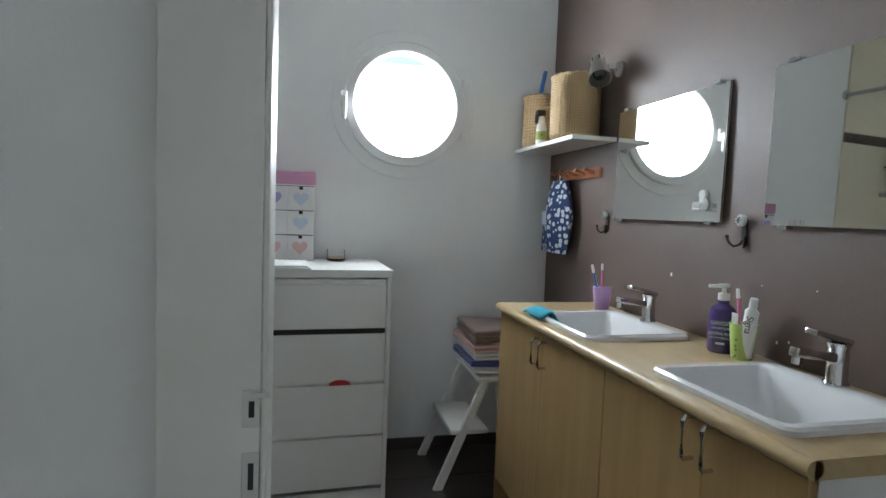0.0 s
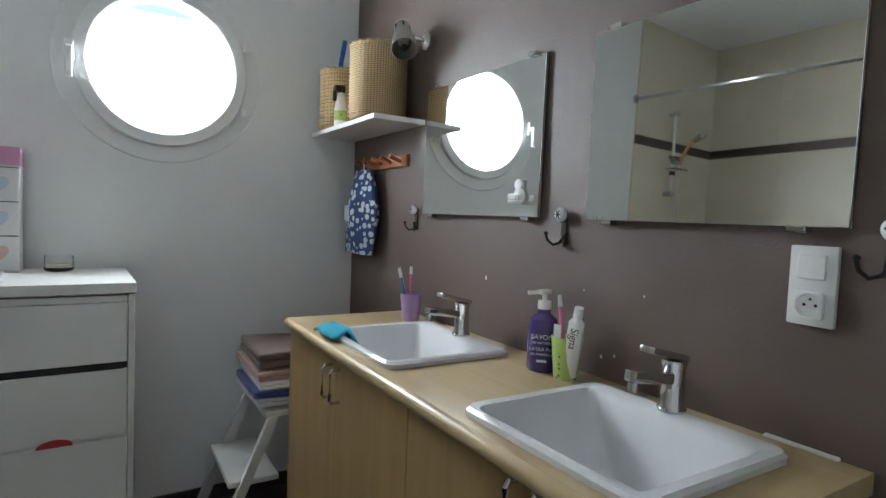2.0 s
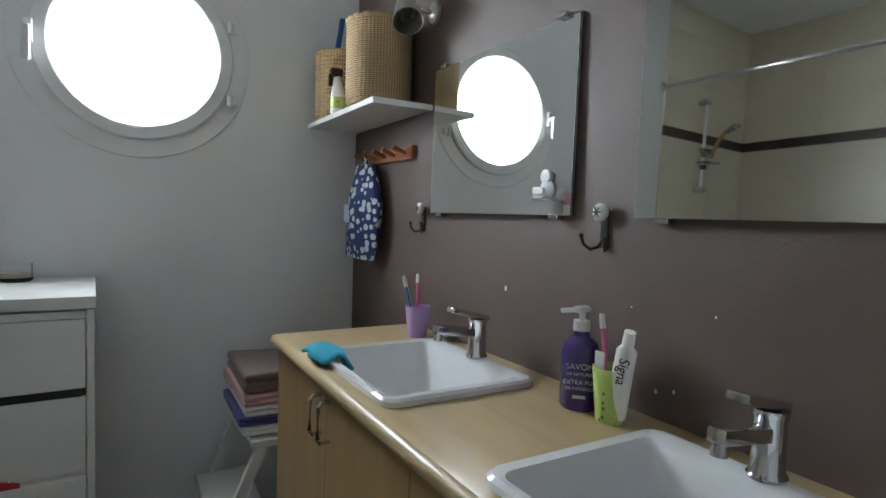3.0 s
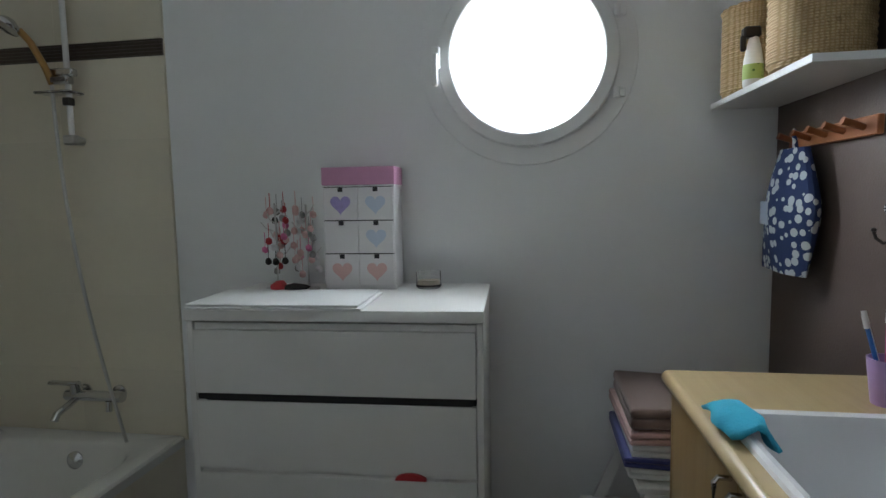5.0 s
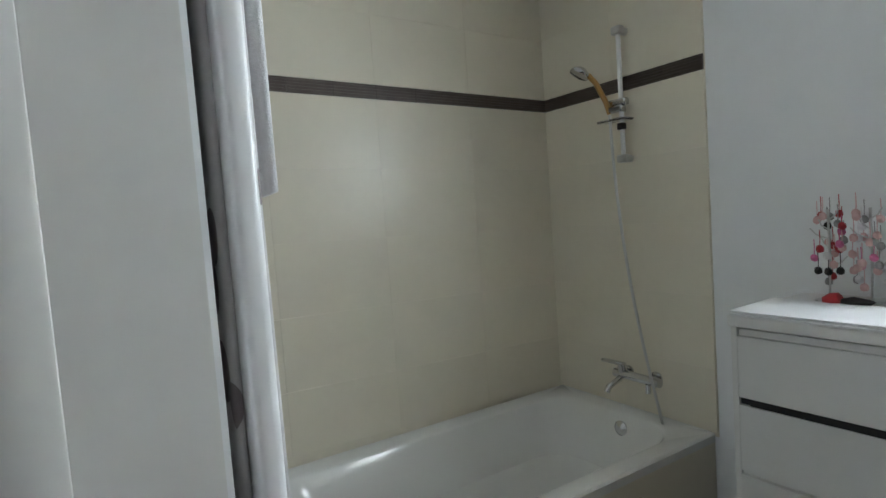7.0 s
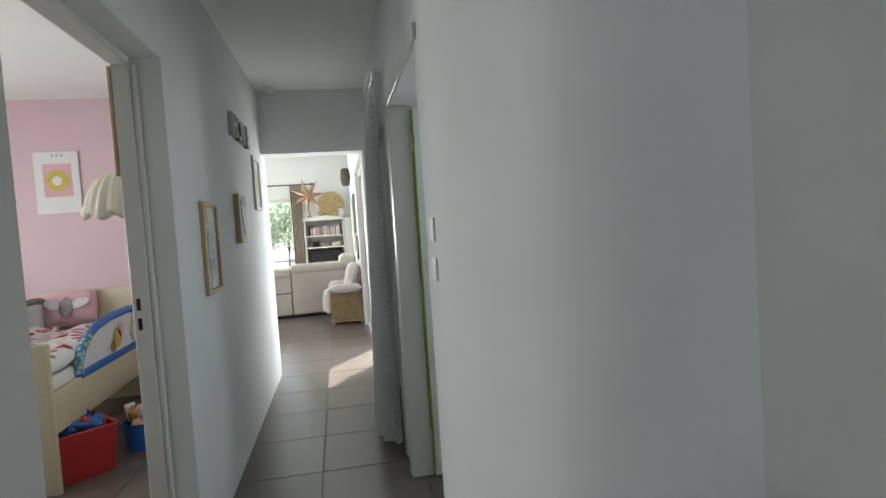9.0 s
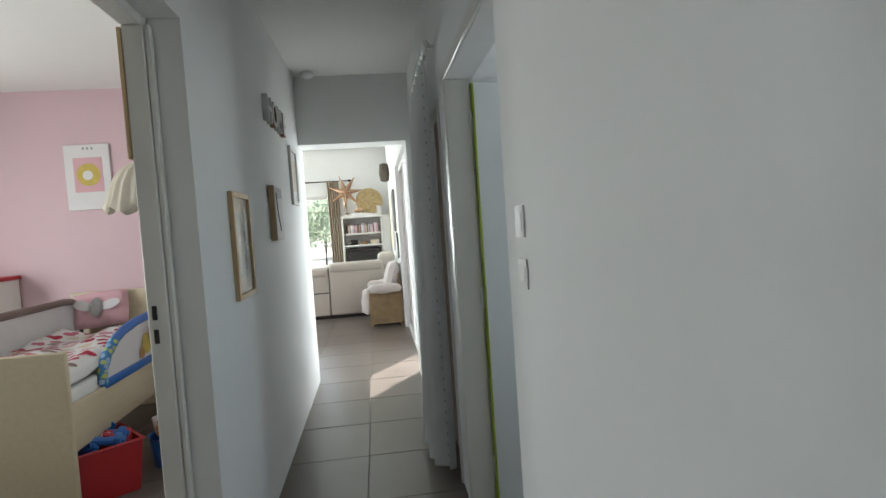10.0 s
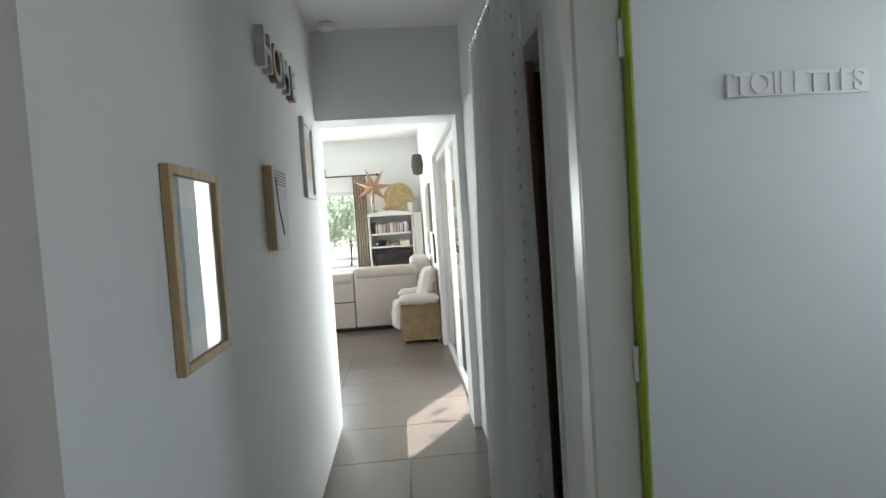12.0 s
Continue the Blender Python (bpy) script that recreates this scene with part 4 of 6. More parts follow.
org = thing("mini_drawer_box", (-1.36, -0.17, 1.006), "white paper mini drawer box with pink lid and heart prints", "drawer box")
OM = DM @ at((-0.004, 0.352, 1.006))       # front middle of the box
OW, OH = 0.245, 0.415
part("shell", box(bm_new(), -OW / 2, OW / 2, 0.003, 0.14, 0, OH - 0.062, 0.001, 1, OM), WHITECARD, org)
part("lid", box(bm_new(), -OW / 2 - 0.003, OW / 2 + 0.003, 0.0, 0.143, OH - 0.060, OH, 0.003, 2, OM), PINKCARD, org, "pink printed lid")
part("lid_edge", box(bm_new(), -OW / 2 - 0.003, OW / 2 + 0.003, 0.0, 0.143, OH - 0.0675, OH - 0.0605, 0.001, 1, OM), WHITECARD, org)
heart_mats = [HEARTLILAC, PALEBLUE, WHITECARD, PALEBLUE, HEARTPINK, HEARTPINK]


def heart(bm, s, m):
    pts = []
    for k in range(28):
        a = 2 * math.pi * k / 28
        pts.append((s * math.sin(a) ** 3, s * (13 * math.cos(a) - 5 * math.cos(2 * a) - 2 * math.cos(3 * a) - math.cos(4 * a)) / 16))
    return prism(bm, pts, 0.0008, m)


for r in range(3):
    for c in range(2):
        x0 = -OW / 2 + 0.004 + c * (OW / 2 - 0.002)
        z0 = 0.237 - 0.113 * r
        d = part("mini_drawer", box(bm_new(), x0, x0 + OW / 2 - 0.006, -0.003, 0.004, z0, z0 + 0.109, 0.001, 1, OM), WHITECARD, org)
        part("heart_print", heart(bm_new(), 0.035, OM @ at((x0 + 0.058, -0.0032, z0 + 0.054), faces_of((0, -1, 0)))), heart_mats[r * 2 + c], d, "heart-shaped print")
        # no cut-out here: a black chip stands in for the notch's shade
        part("notch_shade", box(bm_new(), x0 + 0.050, x0 + 0.067, -0.0036, -0.0028, z0 + 0.095, z0 + 0.109, 0, 1, OM), BLACK, d)
    part("drawer_line", box(bm_new(), -OW / 2 + 0.003, OW / 2 - 0.003, 0.0, 0.006, 0.237 - 0.113 * r + 0.1095, 0.237 - 0.113 * r + 0.1125, 0, 1, OM), BLACK, org)

jar = thing("candle_jar", (-1.135, -0.115, 1.006), "small glass candle jar on the chest", "jar")
jm = DM @ at((0.225, 0.395, 1.0065))
part("glass_body", lathe(bm_new(), [(0, 0), (0.040, 0), (0.043, 0.005), (0.043, 0.055), (0.040, 0.055), (0.040, 0.008), (0, 0.008)], 28, m=jm), GLASS, jar)
part("wax", lathe(bm_new(), [(0, 0.009), (0.039, 0.009), (0.039, 0.028), (0, 0.028)], 24, m=jm), CLOTH_CREAM, jar)
part("rim_ring", lathe(bm_new(), [(0.0435, 0.006), (0.0445, 0.008), (0.0445, 0.011), (0.0435, 0.013)], 24, m=jm), IRON, jar)

# two wire jewellery stands, laden with trinkets, and a cap
random.seed(4)
for cx, lab in ((-0.295, "jewellery stand hung with red and grey trinkets"), (-0.185, "jewellery stand hung with pale pink trinkets")):
    js = thing("jewellery_stand", tuple(DM @ Vector((cx, 0.345, 1.006))), lab, "jewellery stand", "jewellery stands")
    jm2 = DM @ at((cx, 0.345, 1.0065)) @ Matrix.Scale(1.12, 4)
    bm = lathe(bm_new(), [(0, 0), (0.035, 0), (0.035, 0.006), (0, 0.008)], 20, m=jm2)
    tube(bm, [jm2 @ Vector(p) for p in ((0, 0, 0.004), (0.003, 0, 0.12), (0, 0, 0.26))], 0.004)
    for k in range(6):
        a, z = k * 1.1, 0.10 + 0.026 * k
        tube(bm, [jm2 @ Vector((0, 0, z)), jm2 @ Vector((0.03 * math.cos(a), 0.02 * math.sin(a), z + 0.012)), jm2 @ Vector((0.045 * math.cos(a), 0.025 * math.sin(a), z + 0.03))], 0.0022, 6)
    part("wire_tree", bm, STEEL, js)
    for k in range(26):
        a, z = random.random() * 6.28, 0.05 + 0.20 * random.random()
        p = jm2 @ Vector((0.042 * math.cos(a) * random.uniform(0.5, 1), -0.006 + 0.022 * math.sin(a), z))
        bm = lathe(bm_new(), [(0, -0.014), (0.010, -0.008), (0.012, 0), (0.008, 0.010), (0, 0.014)], 8, m=at(p) @ Matrix.Rotation(random.random(), 4, "X"))
        tube(bm, [p + Vector((0, 0, 0.008)), p + Vector((0.002, -0.003, 0.035)), p + Vector((0, 0, 0.06))], 0.0014, 5)
        part("trinket", bm, random.choice([RED, HEARTPINK, GREY, PALEBLUE, ROSE, IRON, WHITECARD] if cx < -0.25 else [HEARTPINK, WHITECARD, ROSE, HEARTPINK, GREY]), js)
cap = thing("small_toy_bird", tuple(DM @ Vector((-0.24, 0.27, 1.006))), "small red and black wooden figure lying on the chest", "figure")
bm = lathe(bm_new(), [(0, -0.030), (0.016, -0.022), (0.022, 0), (0.017, 0.020), (0, 0.030)], 14, m=DM @ at((-0.255, 0.26, 1.029)) @ Matrix.Rotation(radians(70), 4, "Y"))
part("red_body", bm, RED, cap)
bm = lathe(bm_new(), [(0, -0.04), (0.014, -0.03), (0.018, 0), (0.008, 0.04), (0, 0.055)], 12, m=DM @ at((-0.20, 0.26, 1.025)) @ Matrix.Rotation(radians(84), 4, "Y"))
part("dark_tail", bm, IRON, cap)

# ---- bathroom: step stool with towels ----
stool = thing("step_stool", (-0.38, -0.25, 0), "white painted wooden step stool carrying folded towels", "step stool")
SZ = 0.515
part("top_step", one_box(-0.51, -0.25, -0.47, -0.07, SZ - 0.022, SZ, 0.004), LACQUER, stool)
part("lower_step", one_box(-0.63, -0.45, -0.46, -0.08, 0.25, 0.272, 0.004), LACQUER, stool)
for y in (-0.455, -0.085):
    bm = bm_new()
    prism(bm, [(-0.49, SZ - 0.02), (-0.455, SZ - 0.02), (-0.66, 0.0), (-0.70, 0.0)], 0.024, at((0, y + 0.012, 0), faces_of((0, -1, 0))))
    part("front_leg", bm, LACQUER, stool)
    bm = bm_new()
    prism(bm, [(-0.31, SZ - 0.02), (-0.275, SZ - 0.02), (-0.205, 0.0), (-0.245, 0.0)], 0.024, at((0, y + 0.012, 0), faces_of((0, -1, 0))))
    part("rear_leg", bm, LACQUER, stool)
part("cross_rail", one_box(-0.26, -0.24, -0.45, -0.09, 0.22, 0.245, 0.003), LACQUER, stool)


def folded(name, z, h, w, d, mat, label, dx=0.0, dy=0.0):
    bm = bm_new()
    layers = 2
    for k in range(layers):
        box(bm, -0.40 - w / 2 + dx, -0.40 + w / 2 + dx, -0.27 - d / 2 + dy, -0.27 + d / 2 + dy, z + k * h / layers, z + (k + 1) * h / layers - 0.002, h / layers * 0.42, 3)
    for v in bm.verts:
        v.co.z += 0.006 * math.sin(9 * v.co.x + 7 * v.co.y + z * 30)
        v.co.x += 0.006 * math.sin(23 * v.co.y + z * 50)
    ob = solid(name, bm, mat, label, "towel", group="stacked towels")
    return ob


folded("towel", SZ + 0.006, 0.034, 0.26, 0.36, CLOTH_WHITE, "white folded towel at the bottom of a stack")
folded("towel", SZ + 0.042, 0.030, 0.27, 0.37, CLOTH_NAVY, "navy blue folded towel in a stack", -0.004)
folded("towel", SZ + 0.074, 0.034, 0.26, 0.35, CLOTH_WHITE, "white folded towel in a stack", 0.004)
folded("towel", SZ + 0.110, 0.036, 0.26, 0.35, CLOTH_PINK, "dusty pink folded towel in a stack", -0.004)
folded("towel", SZ + 0.148, 0.062, 0.25, 0.34, CLOTH_BROWN, "brown ribbed folded towel on top of a stack", 0.004)

# ---- bathroom: bath, shower, radiator ----
RIM, BX0, BX1, BY0, BY1 = 0.375, -3.078, -2.178, -1.80, -0.008
bath = thing("bathtub", (-2.575, -0.9, 0), "white built-in bathtub, empty, with cream panel", "bathtub")
bm = bm_new()
cx, cy, hx, hy = (BX0 + BX1) / 2, (BY0 + BY1) / 2, (BX1 - BX0) / 2, (BY1 - BY0) / 2


def bath_loop(ex, ey, z, r, sx=0.0, sy=0.0):
    pts = []
    for qx, qy, a0 in ((1, 1, 0), (-1, 1, 90), (-1, -1, 180), (1, -1, 270)):
        for k in range(8):
            a = radians(a0 + 90 * k / 7)
            pts.append(bm.verts.new((cx + sx + qx * (ex - r) + r * math.cos(a), cy + sy + qy * (ey - r) + r * math.sin(a), z)))
    return pts


rows = [bath_loop(hx, hy, RIM - 0.04, 0.01), bath_loop(hx, hy, RIM - 0.008, 0.01), bath_loop(hx - 0.008, hy - 0.008, RIM, 0.012),
        bath_loop(hx - 0.085, hy - 0.09, RIM, 0.16), bath_loop(hx - 0.10, hy - 0.105, RIM - 0.012, 0.16),
        bath_loop(hx - 0.13, hy - 0.16, RIM - 0.14, 0.18, 0, 0.015), bath_loop(hx - 0.16, hy - 0.24, RIM - 0.26, 0.18, 0, 0.04),
        bath_loop(hx - 0.22, hy - 0.33, RIM - 0.30, 0.15, 0, 0.05)]
for a, b in zip(rows, rows[1:]):
    for k in range(len(a)):
        bm.faces.new((a[k], a[(k + 1) % len(a)], b[(k + 1) % len(a)], b[k]))
bm.faces.new(rows[-1])
part("tub", bm, ACRYLIC, bath)
part("panel", one_box(BX1 - 0.03, BX1 - 0.006, BY0, BY1, 0, RIM - 0.04), BEIGE_TILE, bath, "cream tiled bath panel")
part("overflow", lathe(bm_new(), [(0, 0.020), (0.012, 0.020), (0.026, 0.014), (0.036, 0.006), (0.036, 0), (0, 0)], 24, m=at((-2.575, -0.128, RIM - 0.07), faces_of((0, -1, 0.12)))), CHROME, bath, "chrome overflow rosette")

mix = thing("bath_mixer", (-2.55, -0.02, 0.55), "chrome wall-mounted bath and shower mixer", "tap")
part("body", rod(bm_new(), (-2.645, -0.07, 0.548), (-2.425, -0.07, 0.548), 0.021, seg=18), CHROME, mix)
for x in (-2.61, -2.455):
    bm = rod(bm_new(), (x, -0.008, 0.545), (x, -0.07, 0.548), 0.014)
    lathe(bm, [(0, 0), (0.032, 0), (0.030, 0.010), (0.016, 0.016), (0, 0.016)], 22, m=at((x, -0.008, 0.545), faces_of((0, -1, 0))))
    part("wall_rosette", bm, CHROME, mix)
bm = tube(bm_new(), [(-2.60, -0.08, 0.535), (-2.60, -0.12, 0.522), (-2.60, -0.17, 0.508), (-2.60, -0.185, 0.486)], 0.014)
part("spout", bm, CHROME, mix)
bm = rod(bm_new(), (-2.60, -0.07, 0.56), (-2.60, -0.075, 0.600), 0.023, 0.020, 20)
box(bm, -2.72, -2.59, -0.087, -0.060, 0.590, 0.604, 0.005)
part("lever", bm, CHROME, mix)
part("knob", rod(bm_new(), (-2.425, -0.07, 0.548), (-2.395, -0.07, 0.548), 0.024, 0.021, 18), CHROME, mix)
part("hose_nut", rod(bm_new(), (-2.455, -0.075, 0.530), (-2.452, -0.080, 0.490), 0.012), CHROME, mix)

shower = thing("shower_set", (-2.53, -0.01, 1.30), "chrome shower rail with hand shower and hose", "shower")
part("rail", rod(bm_new(), (-2.54, -0.06, 1.555), (-2.54, -0.06, 2.135), 0.0105, seg=16), PVC, shower, "pale plated slide rail")
for z in (1.558, 2.128):
    bm = rod(bm_new(), (-2.54, -0.008, z), (-2.54, -0.07, z), 0.017, seg=16)
    box(bm, -2.566, -2.514, -0.082, -0.045, z - 0.018, z + 0.018, 0.006)
    part("rail_bracket", bm, STEEL, shower)
part("slider", box(one_box(-2.61, -2.50, -0.085, -0.05, 1.795, 1.825, 0.006), -2.585, -2.51, -0.10, -0.06, 1.765, 1.795, 0.006), CHROME, shower)
part("soap_tray", one_box(-2.63, -2.48, -0.13, -0.05, 1.725, 1.735, 0.004), GLASS, shower, "clear plastic soap tray")
part("rail_clip", one_box(-2.555, -2.525, -0.08, -0.048, 1.688, 1.718, 0.003), IRON, shower)
bm = tube(bm_new(), [(-2.585, -0.085, 1.765), (-2.595, -0.10, 1.825), (-2.62, -0.13, 1.91), (-2.64, -0.155, 1.95)], 0.0125)
hs = part("shower_handle", bm, ORANGE, shower, "amber translucent shower handle")
hd = Vector((-0.28, -0.45, -0.85)).normalized()
part("shower_head", lathe(bm_new(), [(0, -0.022), (0.02, -0.02), (0.042, -0.004), (0.047, 0.008), (0.045, 0.016), (0.040, 0.018), (0, 0.018)], 28, m=at((-2.665, -0.175, 1.965)) @ hd.to_track_quat("Z", "Y").to_matrix().to_4x4()), CHROME, hs)
bm = bm_new()
hose = []
for k in range(220):
    u = k / 219
    x = -2.582 + 0.006 * math.sin(math.pi * u) + 0.215 * u ** 1.15
    y = -0.09 - 0.05 * math.sin(math.pi * u)
    z = 1.76 - 1.42 * u
    hose.append((x, y, z))
seg = 8
rings = []
for k, (x, y, z) in enumerate(hose):
    r = 0.0072 if k % 2 else 0.0058
    rings.append([bm.verts.new((x + r * math.cos(2 * math.pi * q / seg), y + r * math.sin(2 * math.pi * q / seg), z)) for q in range(seg)])
for a, b in zip(rings, rings[1:]):
    for q in range(seg):
        bm.faces.new((a[q], a[(q + 1) % seg], b[(q + 1) % seg], b[q]))
part("hose", bm, STEEL, shower, "ribbed metal shower hose")
rodt = thing("shower_curtain_rail", (-2.16, -1.0, 2.165), "straight chrome shower curtain rail above the bath", "rail")
part("tube", rod(bm_new(), (-2.16, -0.002, 2.165), (-2.16, -2.0455, 2.165), 0.0115, seg=16), CHROME, rodt)
for y, s in ((-0.0005, -1), (-2.0457, 1)):
    part("flange", lathe(bm_new(), [(0, 0), (0.030, 0), (0.028, 0.008), (0.016, 0.014), (0, 0.014)], 22, m=at((-2.16, y, 2.165), faces_of((0, s, 0)))), CHROME, rodt)

# towel radiator on the back of the hall wall
rad = thing("towel_radiator", (-1.615, -2.02, 0.3), "white tubular towel radiator hung with towels", "radiator")
RX = (-1.35, -1.85)
for x in RX:
    part("upright", box(bm_new(), x - 0.018, x + 0.022, -2.023, -1.999, 0.25, 2.0, 0.008, 3), PVC, rad)
    for z in (0.45, 1.8):
        part("wall_fixing", rod(bm_new(), (x, -2.046, z), (x, -2.019, z), 0.012), PVC, rad)
zs = [0.32 + 0.085 * k for k in range(20)]
for k, z in enumerate(zs):
    part("bar", rod(bm_new(), (RX[1], -2.012, z), (RX[0], -2.012, z), 0.010, seg=10), PVC, rad)


def hung_towel(x0, x1, top, drop_f, drop_b, mat, label, yf=-1.979, yb=-2.033):
    bm = bm_new()
    path = [(yb, top - drop_b), (yb + 0.003, top - 0.03), (-2.009, top + 0.014), (yf - 0.003, top - 0.03), (yf, top - drop_f * 0.5), (yf + 0.004, top - drop_f)]
    cols = []
    for i in range(15):
        x = x0 + (x1 - x0) * i / 14
        cols.append([bm.verts.new((x + 0.004 * math.sin(9 * z), y + 0.004 * math.sin(i * 1.3 + z * 5) * (1 if y > -1.994 else 0.2), z + 0.003 * math.sin(i * 0.9))) for y, z in path])
    for a, b in zip(cols, cols[1:]):
        for k in range(len(path) - 1):
            bm.faces.new((a[k], a[k + 1], b[k + 1], b[k]))
    ob = solid("hanging_towel", bm, mat, label, "towel", group="towels on the radiator")
    md = ob.modifiers.new("thick", "SOLIDIFY")
    md.thickness = 0.008
    return ob


hung_towel(-1.815, -1.47, 1.935, 0.525, 0.42, CLOTH_WHITE, "white towel hanging over the radiator top", -1.948, -2.040)
hung_towel(-1.805, -1.362, 1.85, 0.92, 0.86, STRIPES, "grey printed towel hanging on the radiator", -1.990, -2.032)
hung_towel(-1.785, -1.364, 0.915, 0.42, 0.40, CLOTH_WHITE, "white towel hanging low on the radiator", -1.990, -2.032)

# bathroom door frame on the end of the hall wall
df = thing("door_1", (JX, -2.1, 0), "white metal door frame with strike plates, door removed", "door frame", kind="structure")
bm = box(bm_new(), JX - 0.105, JX, HN - 0.055, HN - 0.0005, 0, 2.12)
box(bm, JX + 0.0002, JX + 0.007, HN - 0.0548, HN - 0.014, 0, 2.12, 0.003, 2)
box(bm, JX + 0.0002, JX + 0.004, HN - 0.0135, HN + 0.088, 0, 2.12)
part("door_jamb", bm, FRAMEWHITE, df)
for z, h in ((1.033, 0.042), (0.957, 0.054)):
    part("strike_plate", one_box(JX - 0.019, JX + 0.000, HN - 0.0570, HN - 0.0552, z - h / 2, z + h / 2, 0.0006), STEEL, df, "worn metal strike plate")
    # dark chip on the plate stands in for the shade in the hole
    part("strike_hole_shade", one_box(JX - 0.012, JX - 0.006, HN - 0.0582, HN - 0.0571, z - h / 2 + 0.012, z + h / 2 - 0.012), IRON, df)
part("latch_lip", one_box(JX - 0.010, JX + 0.010, HN - 0.060, HN - 0.0575, 1.046, 1.052, 0.0006), STEEL, df)

# ---- hall ----
kd = thing("door_2", (-3.55, HS - 0.1, 0), "white painted bedroom door frame with strike holes", "door frame", kind="structure")
bm = box(bm_new(), -3.558, -3.520, HS - 0.176, HS - 0.108, 0, 2.13, 0.004)
box(bm, -3.558, -3.526, HS - 0.106, HS - 0.090, 0, 2.10, 0.005, 2)
part("door_jamb", bm, FRAMEWHITE, kd)
part("head_jamb", one_box(-3.519, -2.461, HS - 0.176, HS - 0.108, 2.095, 2.129, 0.004), FRAMEWHITE, kd)
part("door_jamb", one_box(-2.46, -2.432, HS - 0.176, HS - 0.108, 0, 2.129, 0.004), FRAMEWHITE, kd)
part("unpainted_strip", one_box(-3.555, -3.517, HS - 0.190, HS - 0.1765, 1.66, 2.09, 0.002), PINE, kd, "bare wooden strip on the frame")
for z in (1.143, 1.063):
    # nothing is cut into the jamb; a dark chip shows each hole's shade
    part("strike_hole_shade", one_box(-3.5205, -3.5185, HS - 0.160, HS - 0.144, z - 0.024, z + 0.024), IRON, kd)


def picture(name, x0, x1, z0, z1, depth, w, frame_mat, label, art):
    """A framed picture on the south hall wall; art(parent, y) adds what it shows."""
    ob = thing(name, ((x0 + x1) / 2, HS, z0), label, "picture", "hall pictures")
    y0, y1 = HS + 0.001, HS + depth
    for nm, b in (("frame_side", (x0, x0 + w, z0, z1)), ("frame_side", (x1 - w, x1, z0, z1)), ("frame_top", (x0 + w, x1 - w, z1 - w, z1)), ("frame_bottom", (x0 + w, x1 - w, z0, z0 + w))):
        part(nm, one_box(b[0], b[1], y0, y1, b[2], b[3], 0.002), frame_mat, ob)
    part("mount", one_box(x0 + w, x1 - w, y0, y1 - 0.014, z0 + w, z1 - w), WHITECARD, ob)
    art(ob, y1 - 0.0135)
    return ob


def art_glass(ob, y):
    part("print", one_box(-4.23, -4.03, y, y + 0.0006, 1.20, 1.48), PALEBLUE, ob, "pale blue print")
    part("glazing", one_box(-4.267, -3.991, y + 0.002, y + 0.004, 1.131, 1.549), SCREEN_GLASS, ob)


SCREEN_GLASS = glass("picture_glass", (0.97, 1.0, 0.99), 0.0)
picture("framed_picture", -4.290, -3.968, 1.108, 1.572, 0.022, 0.022, PINE, "pine-framed picture behind reflecting glass", art_glass)


def art_plain(ob, y):
    part("print", one_box(-6.08, -5.86, y, y + 0.0006, 1.70, 1.93), CLOTH_CREAM, ob)


picture("framed_picture", -6.12, -5.80, 1.59, 2.03, 0.022, 0.03, FRAMEWHITE, "white-framed narrow picture on the hall wall", art_plain)
canvas = thing("box_picture", (-5.05, HS, 1.34), "box picture with wooden sides and pale drawing", "picture")
part("box_frame", one_box(-5.14, -4.89, HS + 0.001, HS + 0.034, 1.342, 1.665, 0.002), PINE, canvas)
part("panel", one_box(-5.138, -4.892, HS + 0.0342, HS + 0.037, 1.344, 1.663), WHITECARD, canvas)
for a, b in (((-4.93, 1.62), (-4.96, 1.50)), ((-4.96, 1.50), (-5.02, 1.40))):
    part("drawn_line", rod(bm_new(), (a[0], HS + 0.0375, a[1]), (b[0], HS + 0.0375, b[1]), 0.004, seg=6), IRON, canvas)
for k in range(5):
    part("drawn_line", one_box(-5.125, -4.92, HS + 0.0371, HS + 0.0382, 1.645 - 0.012 * k, 1.650 - 0.012 * k), GREY, canvas)
for k, ch in enumerate("HOME"):
    lt = thing("wall_letter", (-4.99 - 0.175 * k, HS, 2.05), "white and brown wooden wall letter", "letter", "wall letters")
    lm2 = at((-4.99 - 0.175 * k, HS + 0.017, 2.115), faces_of((0, 1, 0)))
    lettering(ch, 0.215, 0.030, lm2, WALNUT if ch in "OE" else WHITECARD, lt, "letter_body", thick=0.004)
    lettering(ch, 0.215, 0.004, at((-4.99 - 0.175 * k, HS + 0.0345, 2.115), faces_of((0, 1, 0))), WHITECARD, lt, "letter_face", thick=0.002)

det = thing("smoke_detector", (-6.33, -2.98, CE - 0.04), "round white smoke detector on the ceiling", "smoke detector")
part("base", lathe(bm_new(), [(0, 0), (0.05, 0), (0.055, -0.01), (0.05, -0.03), (0.03, -0.042), (0, -0.043)], 28, at=(-6.33, -2.98, CE - 0.0005)), PVC, det)
cl2 = thing("ceiling_spot", (-3.35, -2.62, CE - 0.06), "small chrome ceiling light, switched off", "ceiling light")
part("rose", lathe(bm_new(), [(0, 0), (0.04, 0), (0.04, -0.012), (0.012, -0.02), (0.012, -0.05), (0.03, -0.06), (0.03, -0.075), (0, -0.076)], 24, at=(-3.35, -2.62, CE - 0.0005)), STEEL, cl2)


